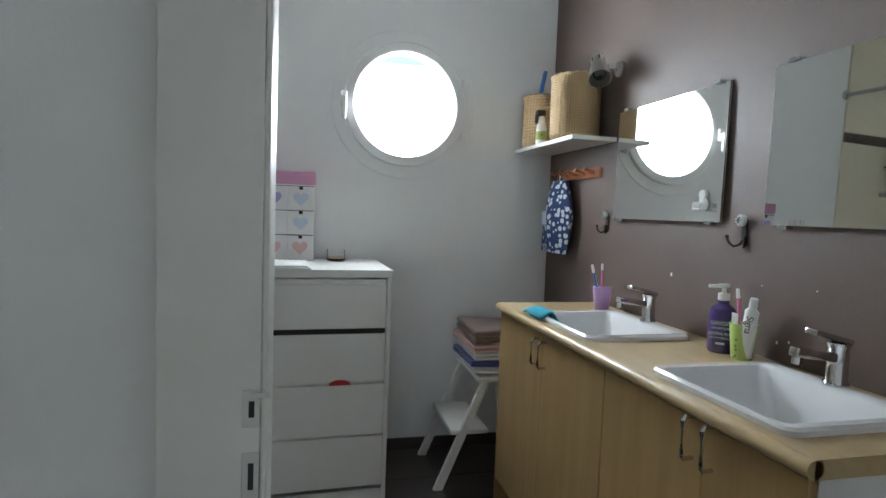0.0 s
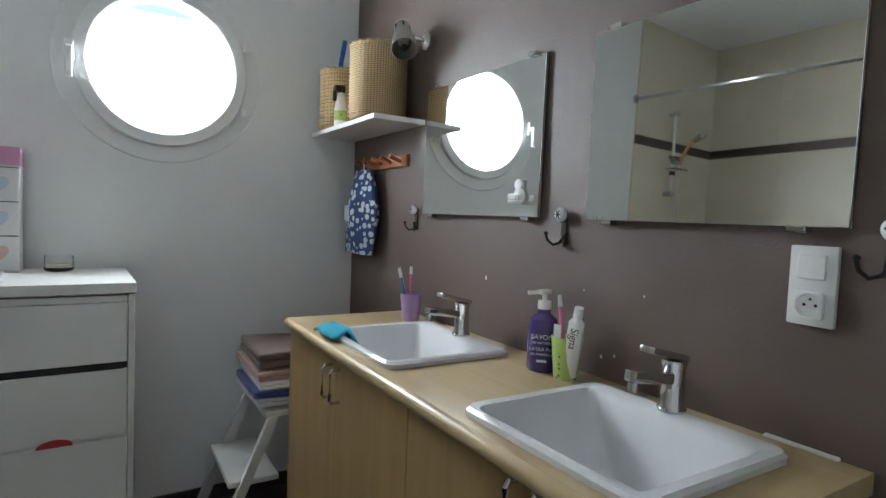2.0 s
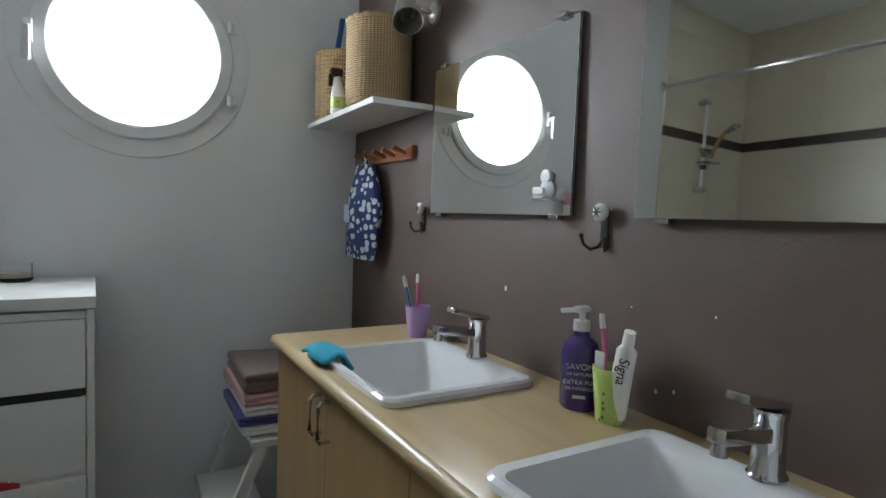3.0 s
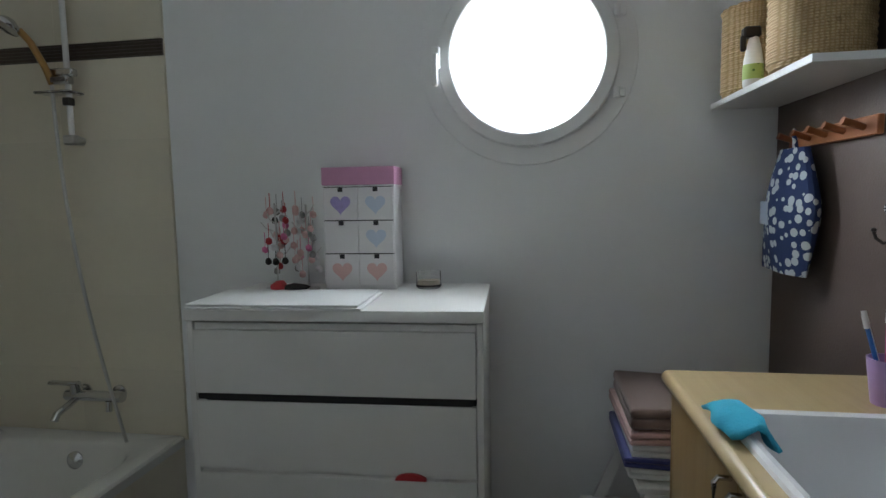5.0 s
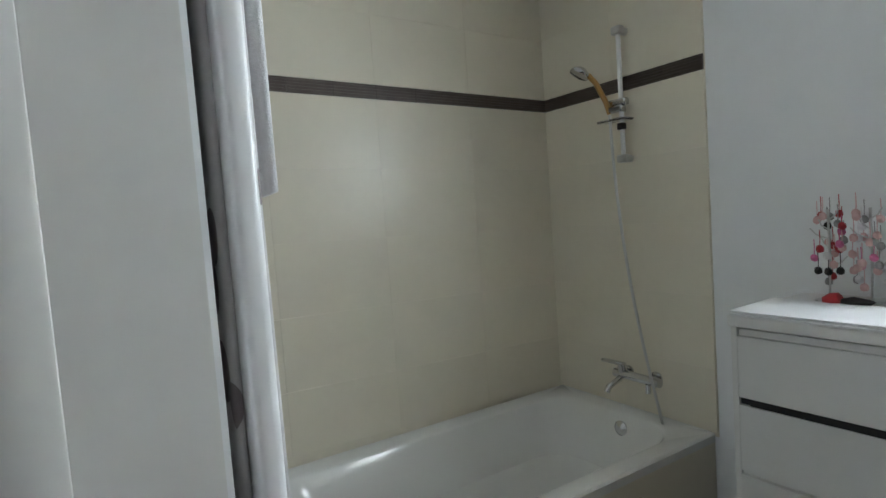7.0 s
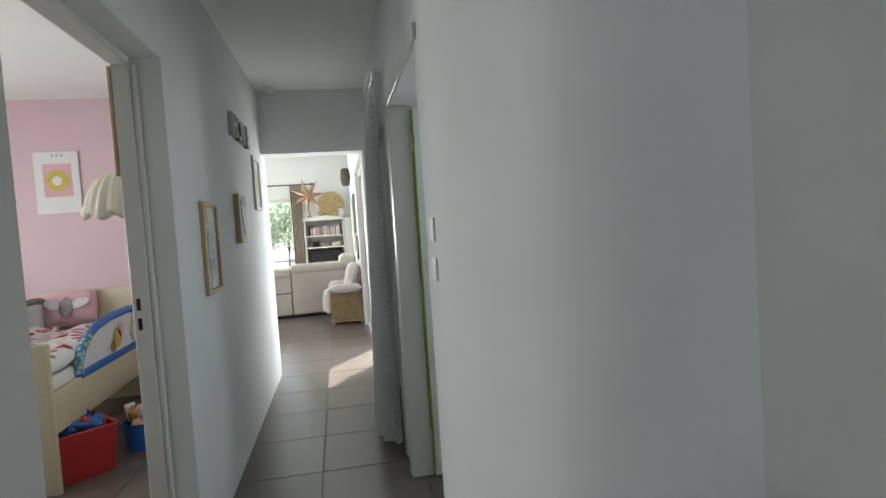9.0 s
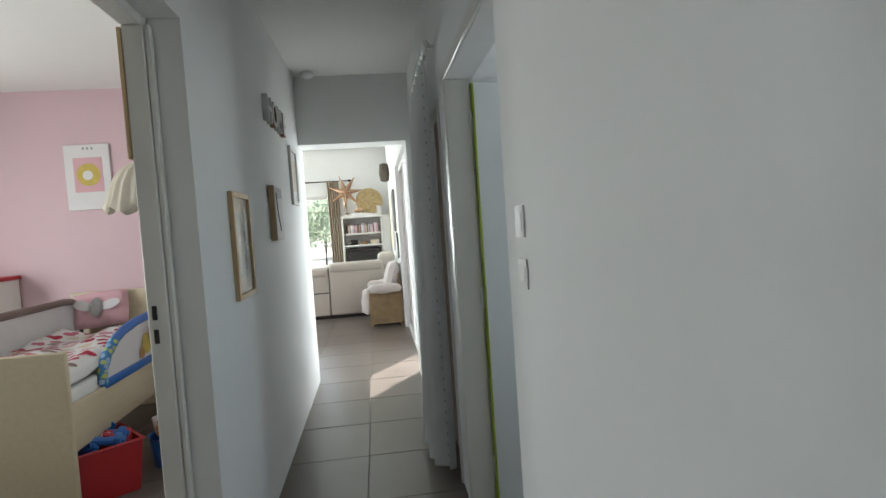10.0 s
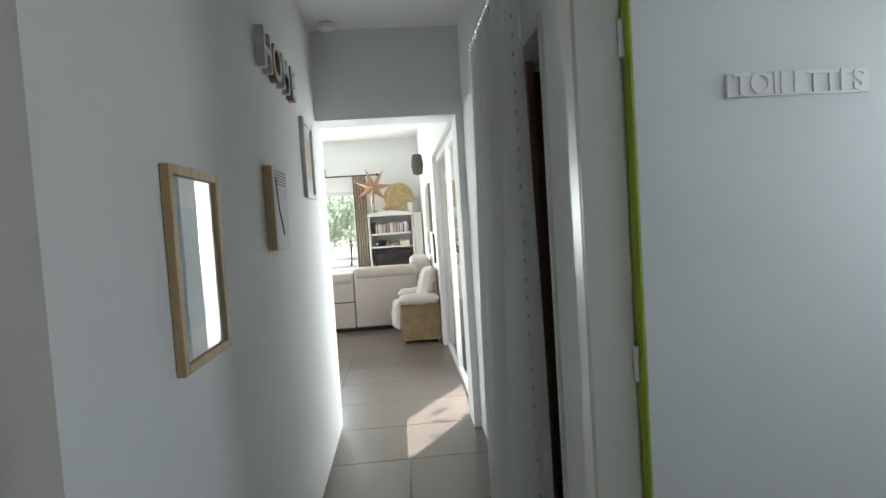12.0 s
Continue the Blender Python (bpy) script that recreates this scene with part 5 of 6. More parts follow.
def hall_switch(x0, x1, z0, z1, label):
    ob = thing("wall_switch", ((x0 + x1) / 2, HN, z0), label, "switch", "hall switches")
    part("plate", one_box(x0, x1, HN - 0.005, HN - 0.0005, z0, z1, 0.002, 2), SWITCHWHITE, ob)
    part("rocker", one_box(x0 + 0.016, x1 - 0.016, HN - 0.0065, HN - 0.0051, z0 + 0.016, z1 - 0.016, 0.001), SWITCHWHITE, ob)


hall_switch(-2.985, -2.905, 1.33, 1.41, "white light switch on the hall wall")
hall_switch(-2.980, -2.900, 1.20, 1.275, "white room thermostat plate on the hall wall")

# toilet door, standing open
wc = thing("door_3", (-4.08, -2.03, 0), "pale blue-white toilet door standing open, lime edge", "door", kind="structure")
part("leaf", one_box(-4.100, -4.056, -2.024, -1.27, 0.012, 2.0, 0.002), DOORWHITE, wc)
part("lime_edge", one_box(-4.099, -4.055, -2.030, -2.0245, 0.012, 2.0), LIME, wc, "lime green painted door edge")
bm = box(bm_new(), -4.180, -4.1055, HN - 0.014, HN - 0.0005, 0, 2.06, 0.003)
box(bm, -4.1045, -4.094, HN - 0.012, -2.035, 0, 2.03, 0.003)
part("door_jamb", bm, FRAMEWHITE, wc)
part("head_jamb", one_box(-4.180, -3.03, HN - 0.014, HN - 0.0005, 2.0295, 2.085, 0.003), FRAMEWHITE, wc)
part("door_jamb", one_box(-3.1045, -3.094, HN + 0.001, -2.03, 0, 2.029, 0.003), FRAMEWHITE, wc)
for z in (0.22, 1.02, 1.83):
    part("hinge", rod(bm_new(), (-4.088, -2.036, z - 0.045), (-4.088, -2.036, z + 0.045), 0.008), PVC, wc)
sg = thing("door_sign", (-4.05, -1.6, 1.66), "white raised lettering sign on the toilet door", "sign")
part("backing", one_box(-4.0555, -4.047, -1.795, -1.425, 1.664, 1.722, 0.002), PVC, sg)
lettering("TOILETTES", 0.072, 0.004, at((-4.0448, -1.61, 1.693), faces_of((1, 0, 0))), PVC, sg, "sign_letters", thick=0.0012, stretch=0.98)

# closet with curtain
cs = thing("closet_shelving", (-4.75, -1.7, 0), "brown wooden closet shelving full of dark folded things", "shelving")
part("post", one_box(-5.03, -4.80, -2.10, -2.075, 0, 2.0, 0.003), WALNUT, cs)
part("divider", one_box(-5.03, -5.005, -2.064, -1.52, 0, 2.0, 0.002), WALNUT, cs)
part("back_board", one_box(-5.0, -4.43, -1.53, -1.51, 0, 2.0), WALNUT, cs)
random.seed(11)
for k in range(7):
    z = 0.12 + 0.29 * k
    part("shelf", one_box(-5.0, -4.44, -1.98, -1.535, z, z + 0.018, 0.001), WALNUT if k % 2 else FRAMEWHITE, cs)
for k in range(7):
    z = 0.1385 + 0.29 * k
    for q in range(3):
        h = random.uniform(0.06, 0.2)
        mt = random.choice([CLOTH_BROWN, IRON, CLOTH_NAVY, CLOTH_TAUPE, GREY, WALNUT, CLOTH_ROSE])
        x = -4.96 + 0.18 * q
        bm = bm_new()
        n = random.choice((2, 3, 4))
        for w in range(n):
            box(bm, x, x + 0.15, -1.96 + 0.01 * random.random(), -1.60, z + h * w / n + 0.0005, z + h * (w + 1) / n - 0.001, h / n * 0.3, 2)
        solid("folded_clothes", bm, mt, "dark folded clothes stacked on a closet shelf", "clothes", group="closet clothes")
part("frame_edge", one_box(-4.425, -4.405, HN - 0.012, -2.03, 0, 2.019, 0.003), FRAMEWHITE, cs)
part("frame_edge", one_box(-5.84, -4.426, HN - 0.012, -2.03, 1.985, 2.019, 0.003), FRAMEWHITE, cs)

cr = thing("curtain_rod", (-5.0, -2.19, 2.28), "white metal curtain rod with clip rings", "curtain rod")
part("rod", rod(bm_new(), (-4.40, -2.190, 2.285), (-5.56, -2.190, 2.285), 0.0095), PVC, cr)
for x in (-4.40, -5.56):
    part("finial", lathe(bm_new(), [(0, -0.03), (0.018, -0.02), (0.022, 0), (0.016, 0.02), (0, 0.03)], 16, m=at((x, -2.190, 2.285), faces_of((1, 0, 0)))), PVC, cr)
for x in (-4.46, -5.48):
    part("bracket", rod(bm_new(), (x, HN, 2.295), (x, -2.190, 2.295), 0.007), PVC, cr)
for k in range(11):
    x = -4.50 - 0.098 * k
    bm = bm_new()
    tube(bm, [(x, -2.190 + 0.020 * math.cos(2 * math.pi * q / 12), 2.278 + 0.020 * math.sin(2 * math.pi * q / 12)) for q in range(13)], 0.0022, 6)
    box(bm, x - 0.004, x + 0.004, -2.196, -2.184, 2.235, 2.258, 0.001)
    part("clip_ring", bm, CHROME, cr)
curtain = thing("closet_curtain", (-5.0, -2.21, 0.03), "white cotton curtain with embroidered edge, half drawn", "curtain")
bm = bm_new()
cols = []
NX, NZ = 110, 26
for i in range(NX + 1):
    u = i / NX
    col = []
    for j in range(NZ + 1):
        v = j / NZ
        x = -4.505 - 1.0 * u - 0.03 * (1 - v) * u
        fold = math.sin(u * 2 * math.pi * 9.5) + 0.4 * math.sin(u * 2 * math.pi * 4.3 + 1 + 2 * v)
        amp = 0.014 + 0.030 * (1 - v) ** 0.7 + 0.008 * math.sin(3 * v)
        y = -2.196 - 0.055 * (1 - v) * math.sin(math.pi * min(1, u * 1.3 + 0.1)) + amp * fold
        z = 0.035 + 2.205 * v - 0.012 * abs(math.sin(u * math.pi * 10)) * v
        col.append(bm.verts.new((x, y, z)))
    cols.append(col)
for a, b in zip(cols, cols[1:]):
    for k in range(NZ):
        bm.faces.new((a[k], a[k + 1], b[k + 1], b[k]))
part("cloth", bm, SHEER, curtain)
for k in range(70):
    v = (k + 0.5) / 70
    z = 0.05 + 2.15 * v
    x = -4.55
    y = -2.196 - 0.055 * (1 - v) * math.sin(math.pi * 0.16) + (0.014 + 0.030 * (1 - v) ** 0.7) * (math.sin(0.045 * 2 * math.pi * 9.5) + 0.4 * math.sin(0.045 * 2 * math.pi * 4.3 + 1 + 2 * v)) - 0.004
    bm = lathe(bm_new(), [(0, 0.002), (0.006, 0.002), (0.008, 0), (0, 0)], 8, m=at((x, y - 0.002, z), faces_of((0.4, -1, 0))))
    part("eyelet_stitch", bm, STITCH if k % 2 else SHEER, curtain)

# ---- bedroom ----
bed = thing("child_bed", (-5.55, -4.6, 0), "pale plywood child's bed with side guards, made up", "bed")
FX, BY = -4.55, -4.11
part("footboard", one_box(FX, FX + 0.03, -5.08, BY + 0.02, 0.0, 0.862, 0.012, 3), BEDWOOD, bed)
part("headboard", one_box(-6.56, -6.53, -5.08, BY, 0.0, 1.0, 0.012, 3), BEDWOOD, bed)
part("side_rail", one_box(-6.53, FX, BY - 0.03, BY, 0.33, 0.572, 0.006, 2), BEDWOOD, bed)
part("side_rail", one_box(-6.53, FX, -5.08, -5.05, 0.33, 0.572, 0.006, 2), BEDWOOD, bed)
part("slat_base", one_box(-6.53, FX - 0.001, -5.05, BY - 0.031, 0.40, 0.43), BEDWOOD, bed)
mt = one_box(-6.52, FX - 0.01, -5.04, BY - 0.035, 0.431, 0.645, 0.03, 3)
solid("mattress", mt, CLOTH_WHITE, "white mattress on the child's bed", "mattress")
QX0, QX1, QY0, QY1 = -6.2, FX - 0.015, -5.0, BY - 0.033


def quilt_z(x, y):
    u, v = (x - QX0) / (QX1 - QX0), (y - QY0) / (QY1 - QY0)
    e = max(0, min(u, 1 - u, v, 1 - v))
    return 0.662 + 0.085 * min(1, e * 9) ** 0.5 + 0.020 * math.sin(7 * u + 3 * math.sin(5 * v)) + 0.013 * math.sin(11 * v + 4 * u) + 0.006 * math.sin(31 * u - 9 * v)


bm = bm_new()
n1, n2 = 60, 36
g = []
for i in range(n1 + 1):
    g.append([bm.verts.new((x, y, quilt_z(x, y))) for x in [QX0 + (QX1 - QX0) * i / n1] for y in [QY0 + (QY1 - QY0) * j / n2 for j in range(n2 + 1)]])
for a, b in zip(g, g[1:]):
    for k in range(n2):
        bm.faces.new((a[k], a[k + 1], b[k + 1], b[k]))
q = thing("quilt", (-5.4, -4.6, 0.62), "white quilt printed with red and pink hearts", "quilt")
qc = part("cover", bm, CLOTH_WHITE, q)
md = qc.modifiers.new("thick", "SOLIDIFY")
md.thickness, md.offset = 0.03, -1
rng = random.Random(21)
for i in range(14):
    for j in range(7):
        x = QX0 + 0.06 + (QX1 - QX0 - 0.12) * (i + 0.5 + rng.uniform(-0.16, 0.16)) / 14
        y = QY0 + 0.06 + (QY1 - QY0 - 0.12) * (j + (0.25 if i % 2 else 0.75) + rng.uniform(-0.1, 0.1)) / 7
        s, turn = rng.choice((0.034, 0.042, 0.050)), rng.uniform(-0.7, 0.7) + (math.pi if rng.random() < 0.3 else 0)
        bm = bm_new()
        ring, mid = [], []
        for k in range(24):
            t = 2 * math.pi * k / 24
            hx, hy = s * math.sin(t) ** 3 * 1.05, s * (13 * math.cos(t) - 5 * math.cos(2 * t) - 2 * math.cos(3 * t) - math.cos(4 * t)) / 16
            for f, lst in ((1.0, ring), (0.5, mid)):
                px, py = x + f * (hy * math.cos(turn) - hx * math.sin(turn)), y + f * (hy * math.sin(turn) + hx * math.cos(turn))
                lst.append(bm.verts.new((px, py, quilt_z(px, py) + 0.003)))
        cv = bm.verts.new((x, y, quilt_z(x, y) + 0.003))
        for k in range(24):
            w = (k + 1) % 24
            bm.faces.new((ring[k], ring[w], mid[w], mid[k]))
            bm.faces.new((mid[k], mid[w], cv))
        part("heart_print", bm, rng.choice([HEARTRED, HEARTRED, HEARTPINK, HEARTCHECK, HEARTROSE, CLOTH_CREAM, HEARTTAUPE]), q)


bm = pillow_shape(bm_new(), 0.42, 0.30, 0.13, at((-6.43, -4.80, 0.86), faces_of((1, 0.08, 0.35)) @ Matrix.Rotation(radians(4), 4, "Z")))
pil = thing("cushion", (-6.43, -4.8, 0.70), "pink cushion with a grey winged print", "cushion")
part("cover", bm, CLOTH_ROSE, pil)
pm = at((-6.352, -4.80, 0.885), faces_of((1, 0.08, 0.35)))
part("print", prism(bm_new(), [(0.045 * math.cos(t) * (1 + 0.25 * math.cos(2 * t)), 0.085 * math.sin(t)) for t in [2 * math.pi * k / 20 for k in range(20)]], 0.003, pm), GREY, pil, "grey printed patch")
for s in (-1, 1):
    part("print", prism(bm_new(), [(s * (0.10 + 0.075 * math.cos(t)), 0.02 + 0.04 * math.sin(t) + 0.02 * math.cos(t)) for t in [2 * math.pi * k / 18 for k in range(18)]], 0.003, pm), WHITECARD, pil, "pale printed patch")
# blue guard on the near side
gd = thing("bed_guard", (-5.6, BY, 0.55), "blue fabric bed guard with a white printed panel", "bed guard")
arc = [(-6.42, 0.585), (-6.38, 0.70), (-6.24, 0.80), (-6.05, 0.855), (-5.8, 0.878), (-5.45, 0.866), (-5.25, 0.84), (-5.12, 0.80), (-5.02, 0.74), (-4.95, 0.66), (-4.94, 0.585)]
part("tube_frame", tube(bm_new(), [(x, BY - 0.02, z) for x, z in arc[:8]], 0.028, 12), BLUE, gd)
part("end_patch", tube(bm_new(), [(x, BY - 0.02, z) for x, z in arc[7:]], 0.0295, 12), PATCH, gd, "blue and yellow-green checked end")
part("lower_band", one_box(-6.44, -4.93, BY - 0.034, BY + 0.006, 0.555, 0.605, 0.012, 2), BLUE, gd)
part("panel", prism(bm_new(), [(x, z) for x, z in arc[::-1]], 0.008, at((0, BY - 0.014, 0), faces_of((0, -1, 0)))), WHITECARD, gd, "white printed panel")
for px, pz, pr, pm2 in ((-5.55, 0.70, 0.07, YELLOW), (-5.62, 0.75, 0.05, HEARTPINK), (-5.47, 0.65, 0.04, ORANGE), (-5.9, 0.70, 0.08, CLOTH_CREAM)):
    part("printed_patch", lathe(bm_new(), [(0, 0.0015), (pr, 0.0015), (pr, 0), (0, 0)], 18, m=at((px, BY - 0.0055, pz), faces_of((0, 1, 0)))), pm2, gd)
# brown rail guard on the far side
gd2 = thing("bed_rail_guard", (-5.6, -5.0, 0.6), "brown tube bed rail with white mesh", "bed guard")
part("tube_frame", tube(bm_new(), [(-6.46, -4.99, 0.60), (-6.46, -4.99, 0.84), (-6.43, -4.99, 0.91), (-6.36, -4.99, 0.945), (-6.25, -4.99, 0.955), (-4.98, -4.99, 0.955), (-4.9, -4.99, 0.92), (-4.88, -4.99, 0.60)], 0.028, 12), CLOTH_BROWN, gd2)
part("mesh_panel", one_box(-6.43, -4.91, -4.994, -4.986, 0.60, 0.93), CLOTH_WHITE, gd2, "white mesh panel")
# wall picture
pc = thing("wall_picture", (-6.60, -4.87, 1.69), "white poster with a yellow round print on pink wall", "picture")
part("frame", one_box(-6.598, -6.58, -5.05, -4.69, 1.69, 2.24, 0.003), WHITECARD, pc)
part("print_ground", one_box(-6.5798, -6.578, -4.98, -4.75, 1.84, 2.13), CLOTH_ROSE, pc, "pinkish printed square")
part("round_print", lathe(bm_new(), [(0, 0.002), (0.095, 0.002), (0.095, 0), (0, 0)], 30, m=at((-6.578, -4.865, 1.985), faces_of((1, 0, 0)))), YELLOW, pc, "mustard round print")
part("shape_print", lathe(bm_new(), [(0, 0.0035), (0.04, 0.0035), (0.04, 0.0021), (0, 0.0021)], 20, m=at((-6.578, -4.87, 1.98), faces_of((1, 0, 0)))), WHITECARD, pc, "pale printed shape")
for k in range(3):
    part("small_mark", one_box(-6.5798, -6.5785, -4.90 + 0.035 * k, -4.885 + 0.035 * k, 2.195, 2.215), GREY, pc)
# pendant lampshade
LC = Vector((-4.87, -3.745, 0))
ls = thing("pendant_lamp", (LC.x, LC.y, 1.55), "cream cloth pendant lampshade with scalloped hem", "pendant lamp")
bm = bm_new()
rows = []
for r, z in ((0.03, 1.835), (0.09, 1.825), (0.15, 1.78), (0.19, 1.71), (0.215, 1.63), (0.232, 1.585)):
    rows.append([])
    for k in range(96):
        t = 2 * math.pi * k / 96
        w = abs(math.sin(t * 5))
        rr = r * (1 + 0.035 * math.cos(t * 20) * (r > 0.1))
        rows[-1].append(bm.verts.new((LC.x + rr * math.cos(t), LC.y + rr * math.sin(t), z - (0.035 * w if r > 0.23 else 0))))
for a, b in zip(rows, rows[1:]):
    for k in range(96):
        bm.faces.new((a[k], a[(k + 1) % 96], b[(k + 1) % 96], b[k]))
lsh = part("shade", bm, CLOTH_SHADE, ls)
md = lsh.modifiers.new("thick", "SOLIDIFY")
md.thickness = 0.004
part("cord", rod(bm_new(), (LC.x, LC.y, 1.83), (LC.x, LC.y, CE), 0.004), PVC, ls)
# storage under and beside the bed
bx = thing("toy_box", (-4.83, -4.15, 0), "red plastic storage box with blue toys", "box")
BOXM = at((-4.835, -4.155, 0)) @ Matrix.Rotation(radians(85), 4, "Z")
part("box", lathe(bm_new(), [(0, 0.004), (0.235, 0.004), (0.27, 0.285), (0.285, 0.29), (0.28, 0.30), (0.26, 0.295), (0.225, 0.02), (0, 0.02)], 4, m=BOXM), RED, bx)
random.seed(5)
for k in range(11):
    x, y = -4.83 + random.uniform(-0.12, 0.12), -4.15 + random.uniform(-0.12, 0.12)
    tm = at((x, y, 0.275 + 0.018 * (k % 3))) @ Euler((random.random(), random.random(), random.random() * 6)).to_matrix().to_4x4()
    bm = box(bm_new(), -0.08, 0.08, -0.028, 0.028, -0.016, 0.016, 0.010, 2, tm)
    box(bm, 0.02, 0.06, -0.04, 0.04, -0.012, 0.030, 0.010, 2, tm)
    solid("toy", bm, random.choice([BLUE, BLUE, BLUE, CLOTH_PINK, RED]), "small plastic toy in the red box", "toy", group="toys")
tb = thing("toy_basket", (-5.17, -3.86, 0), "blue plastic mesh basket full of soft toys", "basket")
part("basket_body", lathe(bm_new(), [(0, 0), (0.11, 0), (0.13, 0.18), (0.14, 0.19), (0.125, 0.185), (0.105, 0.012), (0, 0.012)], 24, at=(-5.17, -3.86, 0)), BLUE, tb)
for k in range(10):
    a = k * 2.4
    tm = at((-5.17 + 0.07 * math.cos(a), -3.86 + 0.07 * math.sin(a), 0.19 + 0.03 * (k % 3))) @ Euler((k, k * 0.7, k * 1.3)).to_matrix().to_4x4()
    solid("toy", pillow_shape(bm_new(), 0.12, 0.07, 0.06, tm), [HEARTPINK, ORANGE, WHITECARD, HEARTPINK][k % 4], "small soft toy in a basket", "toy", group="toys")
cb = thing("low_cabinet", (-6.4, -5.7, 0), "white cabinet with red top beside the bed", "cabinet")
part("body", one_box(-6.58, -6.20, -6.0, -5.49, 0, 1.149, 0.003), LACQUER, cb)
part("top", one_box(-6.585, -6.18, -6.02, -5.47, 1.15, 1.183, 0.004), RED, cb, "red painted top")

# ---- living room ----
sofa = thing("sofa", (-10.6, -3.2, 0), "ivory leather corner sofa seen from behind", "sofa")
SXB = -10.30


def back_block(y0, y1, z1, name="back_section"):
    bm = box(bm_new(), SXB - 0.26, SXB, y0, y1, 0.05, z1 - 0.10, 0.03, 3)
    box(bm, SXB - 0.30, SXB + 0.015, y0, y1, z1 - 0.15, z1, 0.06, 4)
    return part(name, bm, LEATHER, sofa)


back_block(-4.35, -3.285, 0.80)
back_block(-3.275, -2.42, 0.86)
bm = box(bm_new(), SXB - 0.95, SXB - 0.01, -2.415, -2.20, 0.05, 0.74, 0.05, 3)
box(bm, SXB - 0.75, SXB - 0.02, -2.50, -2.22, 0.70, 0.96, 0.09, 4)
part("headrest_wing", bm, LEATHER, sofa)
part("seat", one_box(-11.2, SXB - 0.25, -4.3, -2.43, 0.12, 0.44, 0.05, 3), LEATHER, sofa)
part("drawer_line", one_box(SXB - 0.001, SXB + 0.002, -4.3, -3.29, 0.40, 0.415), BLACK, sofa)
part("base", one_box(-11.1, SXB - 0.03, -4.3, -2.3, 0.0, 0.06), IRON, sofa)

def cane_panel(axis, c, a0, a1, z0, z1, rows=22, stakes=9):
    """A basketwork panel: wavy horizontal canes round upright stakes, with rolled edges."""
    bm = bm_new()

    def put(u, v, z):
        return (c + v, u, z) if axis == "x" else (u, c + v, z)
    pitch, r = (z1 - z0) / rows, (z1 - z0) / rows * 0.52
    for k in range(rows):
        z = z0 + pitch * (k + 0.5)
        n = stakes * 4
        tube(bm, [put(a0 + (a1 - a0) * q / n, 0.009 * math.cos(math.pi * stakes * q / n + math.pi * k), z) for q in range(n + 1)], r, 6)
    for k in range(stakes + 1):
        u = a0 + (a1 - a0) * k / stakes
        tube(bm, [put(u, 0, z0), put(u, 0, z1)], 0.006, 6)
    for z in (z0, z1):
        tube(bm, [put(a0, 0, z), put((a0 + a1) / 2, 0, z), put(a1, 0, z)], 0.018, 8)
    return bm


ch = thing("wicker_armchair", (-9.5, -2.4, 0), "square rattan armchair with white cushions", "armchair")
part("side_panel", cane_panel("x", -9.26, -2.655, -2.205, 0.05, 0.47), WICKER, ch)
part("side_panel", cane_panel("x", -9.92, -2.655, -2.205, 0.05, 0.47), WICKER, ch)
part("back_panel", cane_panel("y", -2.225, -9.90, -9.28, 0.05, 0.70, 30, 11), WICKER, ch)
part("front_panel", cane_panel("y", -2.635, -9.90, -9.28, 0.05, 0.28, 11, 11), WICKER, ch)
part("seat", one_box(-9.895, -9.29, -2.62, -2.25, 0.24, 0.30, 0.02, 3), WICKER, ch)
for x in (-9.27, -9.92):
    for y in (-2.63, -2.23):
        part("leg", rod(bm_new(), (x, y, 0), (x, y, 0.06), 0.016, 0.02), WICKER, ch)
solid("cushion", pillow_shape(bm_new(), 0.60, 0.50, 0.20, at((-9.59, -2.48, 0.40))), CLOTH_PALE, "white seat cushion on the rattan armchair", "cushion", group="armchair cushions")
solid("cushion", pillow_shape(bm_new(), 0.54, 0.46, 0.20, at((-9.58, -2.32, 0.66), faces_of((0, -1, 0.28)))), CLOTH_PALE, "white back cushion on the rattan armchair", "cushion", group="armchair cushions")
solid("cushion", pillow_shape(bm_new(), 0.50, 0.20, 0.13, at((-9.28, -2.44, 0.525)) @ Matrix.Rotation(radians(90), 4, "Z")), CLOTH_PALE, "white cushion over the armchair's arm", "cushion", group="armchair cushions")
solid("cushion", pillow_shape(bm_new(), 0.50, 0.20, 0.13, at((-9.90, -2.44, 0.525)) @ Matrix.Rotation(radians(90), 4, "Z")), CLOTH_PALE, "white cushion over the armchair's arm", "cushion", group="armchair cushions")
solid("throw", pillow_shape(bm_new(), 0.36, 0.26, 0.12, at((-9.42, -2.70, 0.34), faces_of((0.25, -1, 0.1)) @ Matrix.Rotation(radians(90), 4, "Z"))), CLOTH_PALE, "white padded throw hanging from the armchair", "throw")

tv = thing("wall_unit", (-12.7, -2.72, 0), "white open wall unit with books and television", "shelving")
U0, U1, UX = -3.15, -2.36, -12.50
for y in (U0, U1 - 0.03):
    part("side", one_box(-12.93, UX, y, y + 0.03, 0, 1.60, 0.003), LACQUER, tv)
part("back", one_box(-12.94, -12.931, U0, U1, 0, 1.60), LACQUER, tv)
for z in (0.30, 1.03, 1.26, 1.585):
    part("shelf", one_box(-12.93, UX, U0 + 0.03, U1 - 0.03, z, z + 0.028, 0.003), LACQUER, tv)
bm = bm_new()
